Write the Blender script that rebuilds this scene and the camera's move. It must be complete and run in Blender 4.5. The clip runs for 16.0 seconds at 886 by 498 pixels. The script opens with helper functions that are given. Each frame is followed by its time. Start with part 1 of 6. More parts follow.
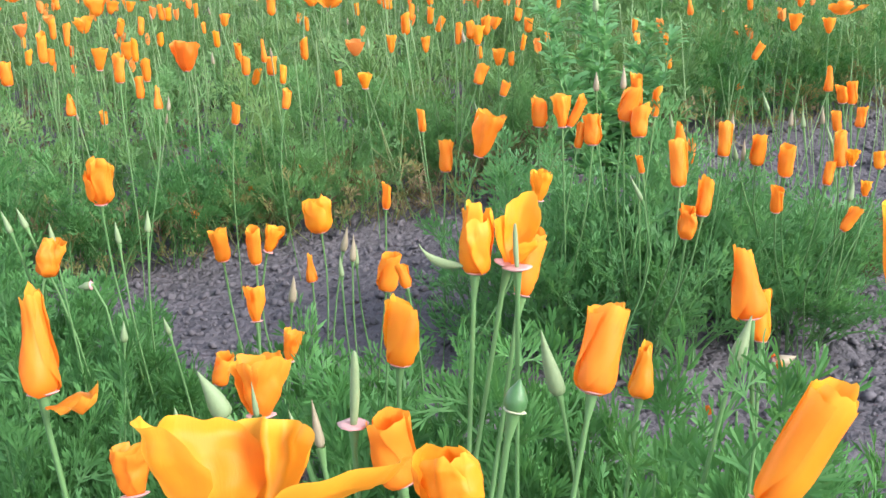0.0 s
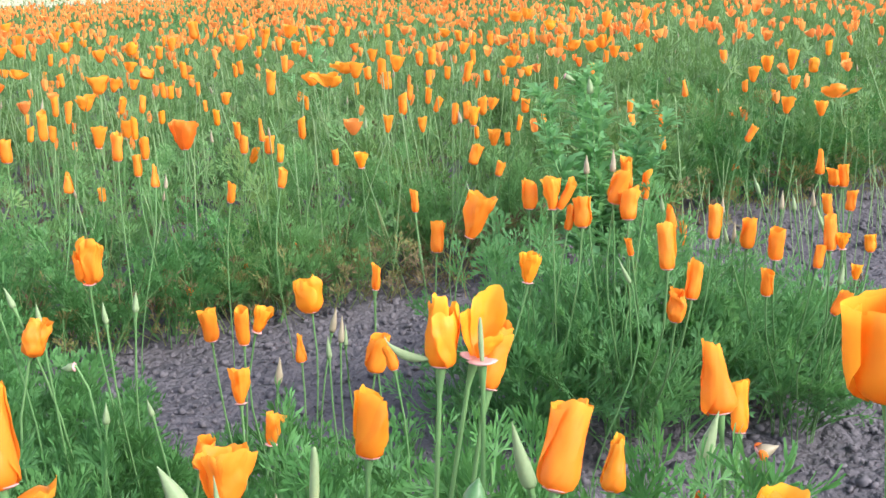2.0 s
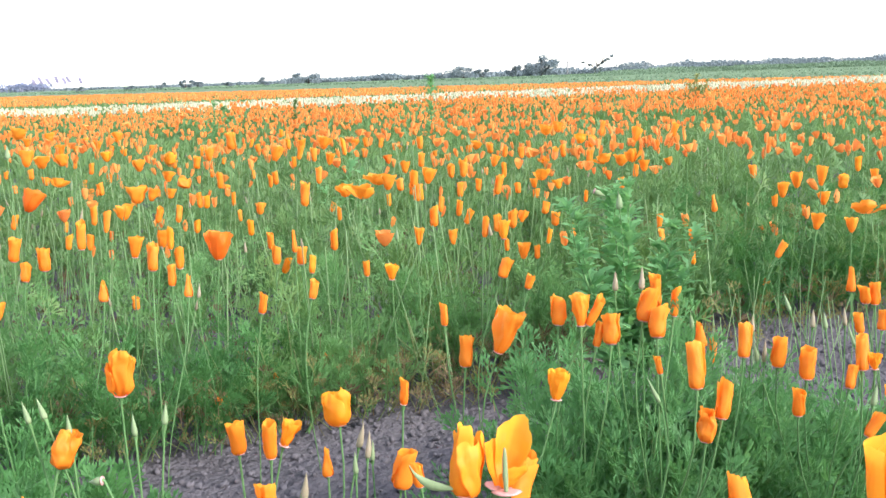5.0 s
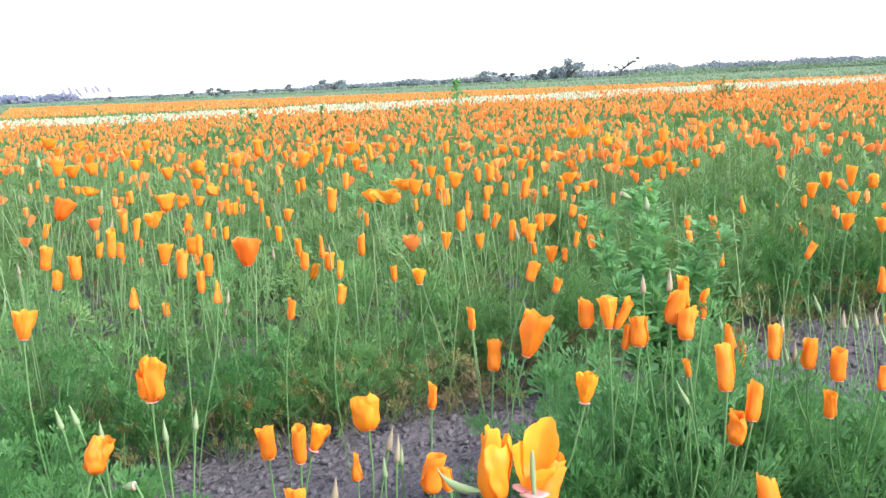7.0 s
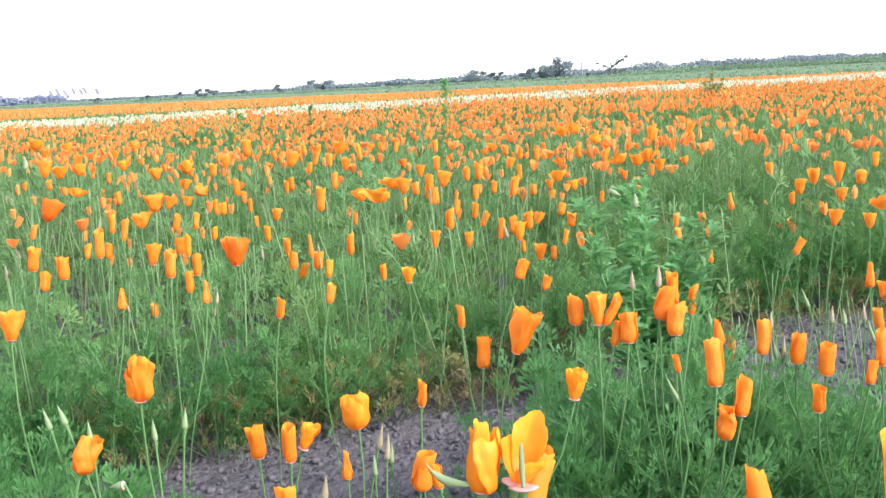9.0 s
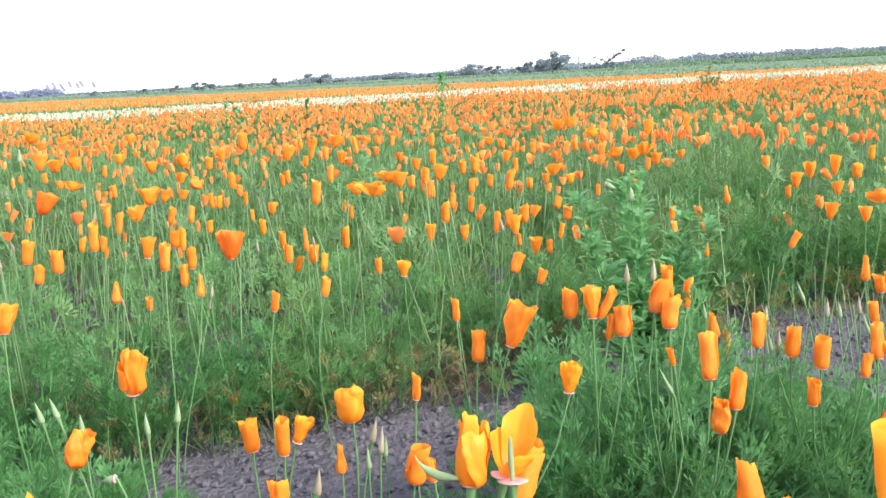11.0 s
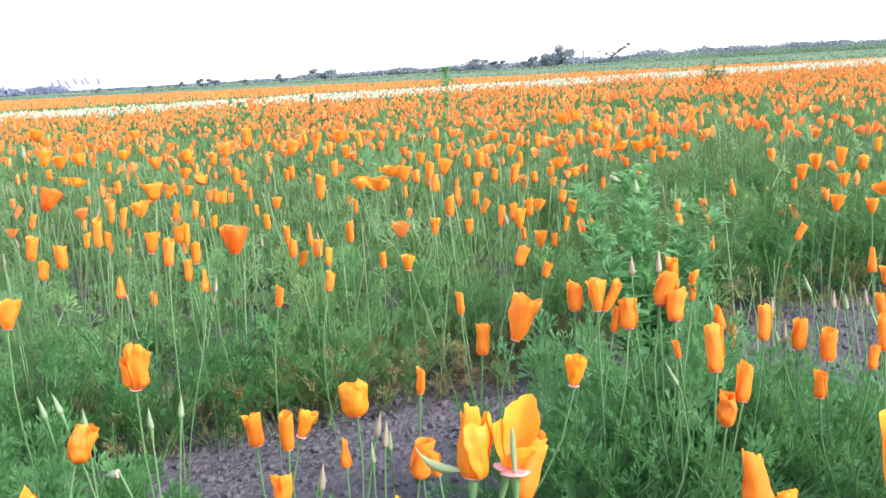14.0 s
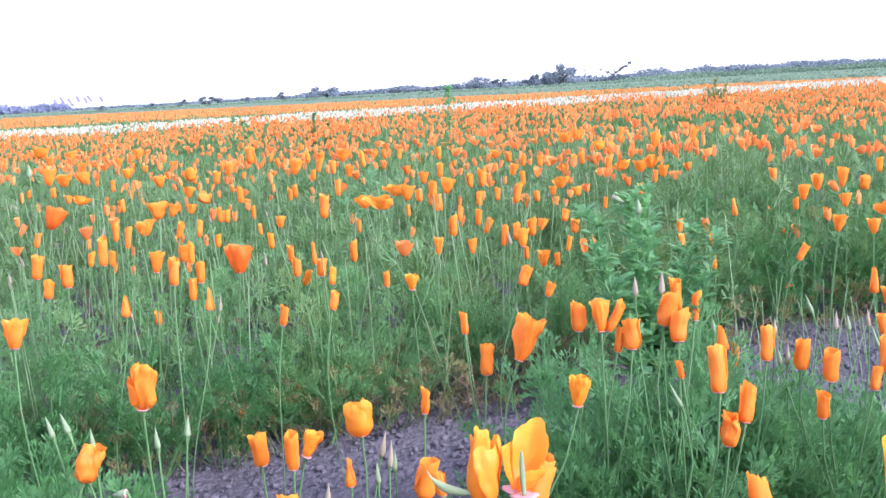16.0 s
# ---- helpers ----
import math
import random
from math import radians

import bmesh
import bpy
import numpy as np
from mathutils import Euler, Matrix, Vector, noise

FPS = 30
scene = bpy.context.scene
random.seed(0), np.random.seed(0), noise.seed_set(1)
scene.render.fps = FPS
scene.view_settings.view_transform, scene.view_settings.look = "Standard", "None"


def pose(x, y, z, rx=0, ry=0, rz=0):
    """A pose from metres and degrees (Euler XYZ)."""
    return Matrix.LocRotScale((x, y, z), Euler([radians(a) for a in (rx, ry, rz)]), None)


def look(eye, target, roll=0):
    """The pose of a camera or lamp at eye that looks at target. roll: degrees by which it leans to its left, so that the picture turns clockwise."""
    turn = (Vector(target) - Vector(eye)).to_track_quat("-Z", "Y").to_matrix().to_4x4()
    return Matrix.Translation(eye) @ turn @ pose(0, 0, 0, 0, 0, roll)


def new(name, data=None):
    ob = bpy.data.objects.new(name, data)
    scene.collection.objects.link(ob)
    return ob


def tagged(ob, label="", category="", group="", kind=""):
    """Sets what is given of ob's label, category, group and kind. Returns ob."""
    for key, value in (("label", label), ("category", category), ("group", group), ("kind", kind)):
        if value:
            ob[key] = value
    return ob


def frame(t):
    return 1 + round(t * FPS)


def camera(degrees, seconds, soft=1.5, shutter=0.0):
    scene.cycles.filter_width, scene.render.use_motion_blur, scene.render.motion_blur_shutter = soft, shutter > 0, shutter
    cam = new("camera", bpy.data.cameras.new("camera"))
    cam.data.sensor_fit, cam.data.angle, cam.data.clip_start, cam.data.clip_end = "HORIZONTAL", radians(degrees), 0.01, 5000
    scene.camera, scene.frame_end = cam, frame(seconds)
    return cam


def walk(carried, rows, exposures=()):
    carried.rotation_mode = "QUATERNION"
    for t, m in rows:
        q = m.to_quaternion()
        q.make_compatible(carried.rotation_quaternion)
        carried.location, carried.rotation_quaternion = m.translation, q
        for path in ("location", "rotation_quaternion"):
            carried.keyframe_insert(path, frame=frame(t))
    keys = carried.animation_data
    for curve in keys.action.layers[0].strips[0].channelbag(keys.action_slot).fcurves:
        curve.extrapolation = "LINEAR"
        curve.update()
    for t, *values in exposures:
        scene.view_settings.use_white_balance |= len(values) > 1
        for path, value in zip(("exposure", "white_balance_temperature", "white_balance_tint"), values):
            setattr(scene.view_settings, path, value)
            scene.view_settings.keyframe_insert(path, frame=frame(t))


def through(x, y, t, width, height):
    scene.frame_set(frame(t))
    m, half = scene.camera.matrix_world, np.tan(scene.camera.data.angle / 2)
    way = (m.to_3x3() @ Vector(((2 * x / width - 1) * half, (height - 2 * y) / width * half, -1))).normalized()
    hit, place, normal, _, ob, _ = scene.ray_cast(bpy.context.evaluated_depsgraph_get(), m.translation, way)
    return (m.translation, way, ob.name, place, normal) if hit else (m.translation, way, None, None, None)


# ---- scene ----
cam = camera(45.2, 16.0)
EXPOSURE = 1.62
PATH = [
    (0, (0.1551, 0.0300, 0.7558), (0.0446, 1.9170, 0.1013), -2.71),
    (0.5, (0.1570, 0.0300, 0.7628), (0.0411, 1.9290, 0.1433), -1.91),
    (1, (0.1669, 0.0350, 0.7660), (0.0454, 1.9470, 0.1913), -2.52),
    (1.5, (0.1759, 0.0340, 0.7651), (0.0657, 1.9620, 0.2446), -2.72),
    (2, (0.1729, 0.0320, 0.7640), (0.0608, 1.9600, 0.2435), -2.32),
    (2.5, (0.1758, 0.0260, 0.7721), (0.0230, 1.9640, 0.3010), -2.83),
    (3, (0.1788, 0.0260, 0.7751), (0.0289, 1.9800, 0.3811), -3.04),
    (3.5, (0.1768, 0.0260, 0.7761), (0.0118, 1.9830, 0.3959), -3.14),
    (4, (0.1798, 0.0290, 0.7741), (0.0109, 1.9830, 0.3839), -2.74),
    (4.5, (0.1799, 0.0310, 0.7711), (0.0159, 1.9870, 0.3880), -2.24),
    (5, (0.1758, 0.0240, 0.7771), (0.0110, 1.9910, 0.4549), -1.94),
    (5.2, (0.1768, 0.0220, 0.7791), (0.0018, 1.9900, 0.4708), -2.04),
    (7.3, (0.1768, 0.0210, 0.7761), (-0.0391, 1.9840, 0.4612), -2.75),
    (7.5, (0.1738, 0.0230, 0.7751), (-0.0380, 1.9860, 0.4533), -2.74),
    (8, (0.1818, 0.0280, 0.7752), (-0.0228, 1.9890, 0.4414), -2.84),
    (8.5, (0.1808, 0.0230, 0.7761), (-0.0150, 1.9870, 0.4566), -2.84),
    (9, (0.1778, 0.0220, 0.7741), (-0.0191, 1.9880, 0.4605), -3.04),
    (11.5, (0.1818, 0.0270, 0.7722), (-0.0089, 1.9910, 0.4456), -3.04),
    (12, (0.1818, 0.0260, 0.7732), (-0.0100, 1.9910, 0.4526), -3.14),
    (12.5, (0.1818, 0.0260, 0.7722), (-0.0130, 1.9910, 0.4536), -3.14),
    (13, (0.1798, 0.0260, 0.7721), (-0.0170, 1.9910, 0.4555), -3.24),
    (13.5, (0.1809, 0.0310, 0.7691), (-0.0228, 1.9930, 0.4394), -3.34),
    (14, (0.1829, 0.0330, 0.7682), (-0.0198, 1.9950, 0.4345), -3.34),
    (14.5, (0.1819, 0.0360, 0.7672), (-0.0177, 1.9970, 0.4295), -3.44),
    (15, (0.1839, 0.0340, 0.7672), (-0.0138, 1.9970, 0.4376), -3.44),
    (15.5, (0.1849, 0.0300, 0.7692), (-0.0109, 1.9950, 0.4486), -3.34),
    (16, (0.1798, 0.0230, 0.7741), (-0.0243, 1.9900, 0.4734), -3.25),
]
walk(cam, [(t, look(eye, target, roll)) for t, eye, target, roll in PATH],
     exposures=[(0, EXPOSURE, 6320, 11), (13.2, EXPOSURE, 6270, 12), (14.5, EXPOSURE, 5920, 21), (15.5, EXPOSURE, 5580, 29), (16, EXPOSURE, 5480, 30)])

# ---- world, sun ----
SUN_TURN, SUN_HEIGHT = 118.0, 34.0      # degrees: compass turn from +y towards +x, and height
world = bpy.data.worlds.new("world")
scene.world = world
world.use_nodes = True
wn, wl = world.node_tree.nodes, world.node_tree.links
sky = wn.new("ShaderNodeTexSky")
sky.sky_type, sky.sun_disc = 'NISHITA', False
sky.sun_elevation, sky.sun_rotation = radians(SUN_HEIGHT), radians(SUN_TURN)
sky.altitude, sky.air_density, sky.dust_density, sky.ozone_density = 0, 1.0, 0.8, 1.0
veil = wn.new("ShaderNodeHueSaturation")     # thin high cloud takes most of the blue away
veil.inputs["Saturation"].default_value = 0.42
wl.new(sky.outputs[0], veil.inputs["Color"])
wl.new(veil.outputs[0], wn["Background"].inputs[0])
wn["Background"].inputs[1].default_value = 0.15
sun = new("sun", bpy.data.lights.new("sun", 'SUN'))
sun.data.energy, sun.data.angle, sun.data.color = 1.7, radians(25), (1.0, 0.93, 0.82)
a, e = radians(SUN_TURN), radians(SUN_HEIGHT)
sun.matrix_world = look((8 * math.sin(a) * math.cos(e), 8 * math.cos(a) * math.cos(e), 8 * math.sin(e)), (0, 0, 0))


# ---- materials ----
class Nodes:
    """A small helper round one material's node tree."""

    def __init__(self, name):
        self.mat = bpy.data.materials.new(name)
        self.mat.use_nodes = True
        self.n, self.l = self.mat.node_tree.nodes, self.mat.node_tree.links
        self.bsdf, self.out = self.n["Principled BSDF"], self.n["Material Output"]

    def add(self, kind, **values):
        node = self.n.new(kind)
        for key, value in values.items():
            if key == "op":
                node.operation = value
            elif key == "blend":
                node.data_type, node.blend_type = 'RGBA', value
            else:
                node.inputs[key.replace("_", " ")].default_value = value
        return node

    def noise(self, vector, scale, detail=3.0, rough=0.6):
        node = self.add("ShaderNodeTexNoise", Scale=scale, Detail=detail, Roughness=rough)
        self.l.new(vector, node.inputs["Vector"])
        return node.outputs["Fac"]

    def ramp(self, fac, stops):
        node = self.n.new("ShaderNodeValToRGB")
        while len(node.color_ramp.elements) < len(stops):
            node.color_ramp.elements.new(0.5)
        for el, (at, col) in zip(node.color_ramp.elements, stops):
            el.position, el.color = at, (*col, 1)
        self.l.new(fac, node.inputs[0])
        return node.outputs[0]

    def mix(self, fac, a, b, blend='MIX'):
        node = self.n.new("ShaderNodeMix")
        node.data_type, node.blend_type = 'RGBA', blend
        for value, sock in ((fac, node.inputs[0]), (a, node.inputs[6]), (b, node.inputs[7])):
            if isinstance(value, bpy.types.NodeSocket):
                self.l.new(value, sock)
            elif isinstance(value, (int, float)):
                sock.default_value = value
            else:
                sock.default_value = (*value, 1)
        return node.outputs[2]

    def math(self, op, a, b=0.0):
        node = self.n.new("ShaderNodeMath")
        node.operation = op
        for value, sock in ((a, node.inputs[0]), (b, node.inputs[1])):
            if isinstance(value, bpy.types.NodeSocket):
                self.l.new(value, sock)
            else:
                sock.default_value = value
        return node.outputs[0]

    def bump(self, height, strength, distance):
        node = self.add("ShaderNodeBump", Strength=strength, Distance=distance)
        self.l.new(height, node.inputs["Height"])
        self.l.new(node.outputs[0], self.bsdf.inputs["Normal"])
        return node.outputs[0]

    def thin(self, colour, through, share, normal=None):
        """Light shines through the thin leaf or petal: a share of it is a translucent surface."""
        tr, mx = self.n.new("ShaderNodeBsdfTranslucent"), self.n.new("ShaderNodeMixShader")
        mx.inputs[0].default_value = share
        if isinstance(through, bpy.types.NodeSocket):
            self.l.new(through, tr.inputs[0])
        else:
            tr.inputs[0].default_value = (*through, 1)
        if normal:
            self.l.new(normal, tr.inputs["Normal"])
        self.l.new(colour, self.bsdf.inputs["Base Color"])
        self.l.new(self.bsdf.outputs[0], mx.inputs[1])
        self.l.new(tr.outputs[0], mx.inputs[2])
        self.l.new(mx.outputs[0], self.out.inputs[0])


def petal_material(name, base, body, edge):
    k = Nodes(name)
    uv = k.n.new("ShaderNodeTexCoord").outputs["UV"]
    split = k.n.new("ShaderNodeSeparateXYZ")
    k.l.new(uv, split.inputs[0])
    info = k.n.new("ShaderNodeObjectInfo")
    stretch = k.n.new("ShaderNodeMapping")
    stretch.inputs["Scale"].default_value = (26, 1.3, 1)
    k.l.new(uv, stretch.inputs["Vector"])
    k.l.new(info.outputs["Random"], stretch.inputs["Location"])
    veins = k.noise(stretch.outputs[0], 2.2, 4)
    blotch = k.noise(uv, 3.0, 2)
    col = k.ramp(split.outputs[1], [(0.0, base), (0.3, body), (0.8, body), (1.0, edge)])
    col = k.mix(k.math('MULTIPLY', veins, 0.22), col, edge)
    col = k.mix(k.math('MULTIPLY', k.math('MULTIPLY', blotch, info.outputs["Random"]), 0.6), col, base)
    k.bsdf.inputs["Roughness"].default_value = 0.42
    k.bsdf.inputs["Specular IOR Level"].default_value = 0.25
    nrm = k.bump(veins, 0.06, 0.012)
    k.thin(col, col, 0.42, nrm)
    return k.mat


def island_petal_material(name, stops, share=0.4):
    """For the far flowers that are joined: every island takes a tone of its own."""
    k = Nodes(name)
    geo = k.n.new("ShaderNodeNewGeometry")
    col = k.ramp(geo.outputs["Random Per Island"], stops)
    co = k.n.new("ShaderNodeTexCoord").outputs["Object"]
    col = k.mix(k.math('MULTIPLY', k.noise(co, 140, 2), 0.5), col, stops[-1][1])
    k.bsdf.inputs["Roughness"].default_value = 0.5
    k.thin(col, col, share)
    return k.mat


def leaf_material(name, stops, glow, share=0.3, rough=0.5, scale=6.0, gloss=0.27, patch=None):
    k = Nodes(name)
    geo = k.n.new("ShaderNodeNewGeometry")
    co = geo.outputs["Position"]
    own = k.n.new("ShaderNodeObjectInfo").outputs["Random"]
    tone = k.math('FRACT', k.math('ADD', k.math('MULTIPLY', geo.outputs["Random Per Island"], 0.5), own))
    col = k.ramp(tone, stops)
    col = k.mix(k.math('MULTIPLY', k.noise(co, scale, 3), 0.7), col, stops[0][1])
    col = k.mix(k.math('MULTIPLY', k.noise(co, scale * 40, 2), 0.35), col, stops[-1][1])
    if patch:       # plants and sprays that have turned olive
        spot = k.ramp(k.noise(co, 3.4, 3), [(0.50, (0, 0, 0)), (0.68, (0.75, 0.75, 0.75))])
        col = k.mix(spot, col, patch)
    k.bsdf.inputs["Roughness"].default_value = rough
    k.bsdf.inputs["Specular IOR Level"].default_value = gloss
    k.thin(col, k.mix(0.6, col, glow), share)
    return k.mat


def plain_material(name, dark, light, scale, rough=0.6, bump=0.2, dist=0.002, detail=4):
    k = Nodes(name)
    co = k.n.new("ShaderNodeTexCoord").outputs["Object"]
    f = k.noise(co, scale, detail)
    col = k.mix(f, dark, light)
    col = k.mix(k.math('MULTIPLY', k.noise(co, scale * 9, 3), 0.4), col, dark)
    k.l.new(col, k.bsdf.inputs["Base Color"])
    k.bsdf.inputs["Roughness"].default_value = rough
    k.bump(k.noise(co, scale * 4, 4), bump, dist)
    return k.mat


PETAL = {
    "orange": petal_material("petal_orange", (0.84, 0.215, 0.016), (0.93, 0.320, 0.030), (0.95, 0.44, 0.055)),
    "golden": petal_material("petal_golden", (0.86, 0.24, 0.012), (0.94, 0.365, 0.024), (0.96, 0.50, 0.05)),
    "deep": petal_material("petal_deep", (0.76, 0.145, 0.010), (0.89, 0.215, 0.025), (0.92, 0.29, 0.045)),
}
FAR_PETAL = island_petal_material("petals_far", [(0.0, (0.83, 0.195, 0.045)), (0.4, (0.91, 0.280, 0.060)), (0.8, (0.94, 0.36, 0.078)), (1.0, (0.96, 0.48, 0.13))])
WHITE_PETAL = island_petal_material("petals_cream", [(0.0, (0.48, 0.50, 0.32)), (0.6, (0.66, 0.65, 0.46)), (1.0, (0.78, 0.76, 0.62))], 0.3)
STEM = leaf_material("stem_green", [(0.0, (0.10, 0.22, 0.08)), (1.0, (0.18, 0.32, 0.13))], (0.3, 0.4, 0.1), 0.1, 0.5, 20)
STALK = leaf_material("stalk_yellowish", [(0.0, (0.14, 0.23, 0.08)), (0.7, (0.22, 0.31, 0.12)), (1.0, (0.29, 0.30, 0.15))], (0.4, 0.45, 0.12), 0.2, 0.5, 20)
STEM_PALE = leaf_material("stem_pale", [(0.0, (0.19, 0.32, 0.14)), (1.0, (0.30, 0.43, 0.22))], (0.35, 0.45, 0.15), 0.15, 0.5, 20)
COLLAR = plain_material("collar_pale", (0.36, 0.42, 0.24), (0.58, 0.56, 0.42), 300, 0.5)
RIM = plain_material("receptacle_pink", (0.54, 0.25, 0.25), (0.68, 0.42, 0.40), 300, 0.5)
BUD = {
    "green": plain_material("bud_green", (0.155, 0.230, 0.105), (0.265, 0.335, 0.185), 160, 0.6, 0.2, 0.001),
    "dark": plain_material("bud_dark_green", (0.05, 0.14, 0.05), (0.10, 0.22, 0.08), 160, 0.4, 0.2, 0.001),
    "pink": plain_material("bud_pink", (0.23, 0.20, 0.13), (0.38, 0.31, 0.22), 160, 0.5, 0.2, 0.001),
}
LEAF = leaf_material("poppy_leaf", [(0.0, (0.094, 0.234, 0.086)), (0.5, (0.163, 0.352, 0.132)), (1.0, (0.275, 0.455, 0.205))], (0.28, 0.52, 0.15), 0.50, patch=(0.22, 0.30, 0.105))
LEAF_BACK = leaf_material("poppy_leaf_bushy", [(0.0, (0.062, 0.186, 0.070)), (0.5, (0.112, 0.290, 0.112)), (1.0, (0.205, 0.400, 0.180))], (0.22, 0.48, 0.12), 0.42)
# the front row's own dark leaf; also gives outer edge plants a shaded tone
LEAF_NEAR_AND_SHADED = leaf_material("poppy_leaf_front_and_shaded", [(0.0, (0.040, 0.136, 0.042)), (0.5, (0.082, 0.232, 0.078)), (1.0, (0.150, 0.328, 0.122))], (0.18, 0.42, 0.07), 0.32, gloss=0.26)
LEAF_FAR = leaf_material("poppy_leaf_far", [(0.0, (0.080, 0.176, 0.066)), (0.5, (0.136, 0.266, 0.106)), (1.0, (0.232, 0.365, 0.172))], (0.22, 0.42, 0.07), 0.38, scale=1.5, patch=(0.16, 0.235, 0.085))
WEED = leaf_material("weed_leaf", [(0.0, (0.140, 0.34, 0.150)), (1.0, (0.23, 0.46, 0.22))], (0.30, 0.56, 0.18), 0.50)
LITTER = leaf_material("dry_litter", [(0.0, (0.085, 0.060, 0.040)), (0.6, (0.17, 0.125, 0.070)), (1.0, (0.26, 0.20, 0.11))], (0.3, 0.2, 0.06), 0.15, 0.8)
DRY = leaf_material("withered_leaf", [(0.0, (0.14, 0.19, 0.07)), (0.6, (0.21, 0.24, 0.09)), (1.0, (0.28, 0.20, 0.085))], (0.4, 0.3, 0.05), 0.25, 0.7)
CLOD = leaf_material("soil_clod", [(0.0, (0.116, 0.108, 0.124)), (1.0, (0.190, 0.177, 0.196))], (0.1, 0.1, 0.1), 0.0, 0.95, 30, 0.1)
BARK = plain_material("bark", (0.05, 0.04, 0.035), (0.12, 0.10, 0.085), 2.0, 0.9, 0.5, 0.03)


def ground_material():
    k = Nodes("field_ground")
    co = k.n.new("ShaderNodeTexCoord").outputs["Object"]
    soil = k.mix(k.noise(co, 3.0, 4), (0.114, 0.107, 0.123), (0.184, 0.171, 0.191))
    soil = k.mix(k.math('MULTIPLY', k.noise(co, 90, 4), 0.6), soil, (0.070, 0.064, 0.078))
    grass = k.mix(k.noise(co, 0.06, 5), (0.125, 0.195, 0.110), (0.205, 0.268, 0.170))
    grass = k.mix(k.math('MULTIPLY', k.noise(co, 0.9, 4), 0.5), grass, (0.075, 0.15, 0.06))
    split = k.n.new("ShaderNodeSeparateXYZ")
    k.l.new(co, split.inputs[0])
    rim = k.math('ADD', k.math('ADD', split.outputs[1], k.math('MULTIPLY', split.outputs[0], 0.72)), k.math('MULTIPLY', k.noise(co, 0.3, 2), 4.0))
    where = k.math('GREATER_THAN', rim, 43.0)
    k.l.new(k.mix(where, soil, grass), k.bsdf.inputs["Base Color"])
    k.bsdf.inputs["Roughness"].default_value = 0.95
    k.bsdf.inputs["Specular IOR Level"].default_value = 0.15
    crumbs = []
    for scale in (48.0, 110.0):
        cell = k.n.new("ShaderNodeTexVoronoi")
        cell.inputs["Scale"].default_value = scale
        k.l.new(co, cell.inputs["Vector"])
        crumbs.append(k.math('MULTIPLY', cell.outputs["Distance"], -1.0))
    lumps = k.math('ADD', crumbs[0], k.math('MULTIPLY', crumbs[1], 0.5))
    k.bump(k.math('ADD', lumps, k.math('MULTIPLY', k.noise(co, 220, 5), 0.4)), 0.9, 0.011)
    return k.mat


GROUND = ground_material()
DRY_GREEN = leaf_material("weed_yellowish", [(0.0, (0.27, 0.31, 0.12)), (1.0, (0.40, 0.41, 0.18))], (0.42, 0.42, 0.12), 0.45)
# far tree leaves, paled to blue-grey so that the colour carries the haze
TREE_LEAF_HAZED = leaf_material("tree_leaf_hazed", [(0.0, (0.195, 0.240, 0.270)), (1.0, (0.265, 0.310, 0.335))], (0.24, 0.29, 0.31), 0.40, 0.7, 0.3)
HEDGE_LEAF = leaf_material("hedge_leaf", [(0.0, (0.165, 0.250, 0.165)), (1.0, (0.195, 0.280, 0.190))], (0.24, 0.34, 0.18), 0.3, 0.7, 0.3)
# leaves of the far rise, with the blue of distance haze mixed into their colour
HILL_LEAF_HAZED = leaf_material("hill_wood_hazed", [(0.0, (0.27, 0.30, 0.42)), (1.0, (0.32, 0.35, 0.47))], (0.30, 0.33, 0.42), 0.40, 0.7, 0.3)
GREY = plain_material("weathered_grey", (0.20, 0.20, 0.22), (0.34, 0.34, 0.37), 4, 0.7)
CLOTH = plain_material("pale_cloth", (0.27, 0.24, 0.36), (0.38, 0.34, 0.48), 6, 0.8)


# ---- building helpers ----
def link_quads(name, verts, quads, material, parent=None, uv=None, smooth=True):
    """One mesh object from arrays of places and of quads (a repeated last corner makes a triangle)."""
    me = bpy.data.meshes.new(name)
    verts, quads = np.asarray(verts, float), np.asarray(quads, int)
    me.vertices.add(len(verts))
    me.vertices.foreach_set("co", verts.ravel())
    me.loops.add(quads.size)
    me.loops.foreach_set("vertex_index", quads.ravel().astype(np.int32))
    me.polygons.add(len(quads))
    me.polygons.foreach_set("loop_start", np.arange(0, quads.size, 4, dtype=np.int32))
    me.polygons.foreach_set("use_smooth", np.full(len(quads), smooth))
    if uv is not None:
        layer = me.uv_layers.new(name="petal")
        layer.data.foreach_set("uv", np.asarray(uv, float)[quads.ravel()].ravel())
    me.update(calc_edges=True)
    me.materials.append(material)
    ob = new(name, me)
    ob.parent = parent
    return ob


def joined(name, sets, material, label, category, smooth=True):
    """One object of kind stuff out of many copies. sets: pairs of a pattern (places, quads) and matrices (n, 3, 4)."""
    vs, qs, start = [], [], 0
    for (v, q), ms in sets:
        ms = np.asarray(ms, float)
        if not len(ms):
            continue
        v, q = np.asarray(v, float), np.asarray(q, int)
        allv = np.einsum("kij,nj->kni", ms[:, :, :3], v) + ms[:, None, :, 3]
        allq = q[None] + (start + len(v) * np.arange(len(ms)))[:, None, None]
        vs.append(allv.reshape(-1, 3))
        qs.append(allq.reshape(-1, 4))
        start += len(v) * len(ms)
    ob = link_quads(name, np.concatenate(vs), np.concatenate(qs), material, smooth=smooth)
    return tagged(ob, label, category, kind="stuff")


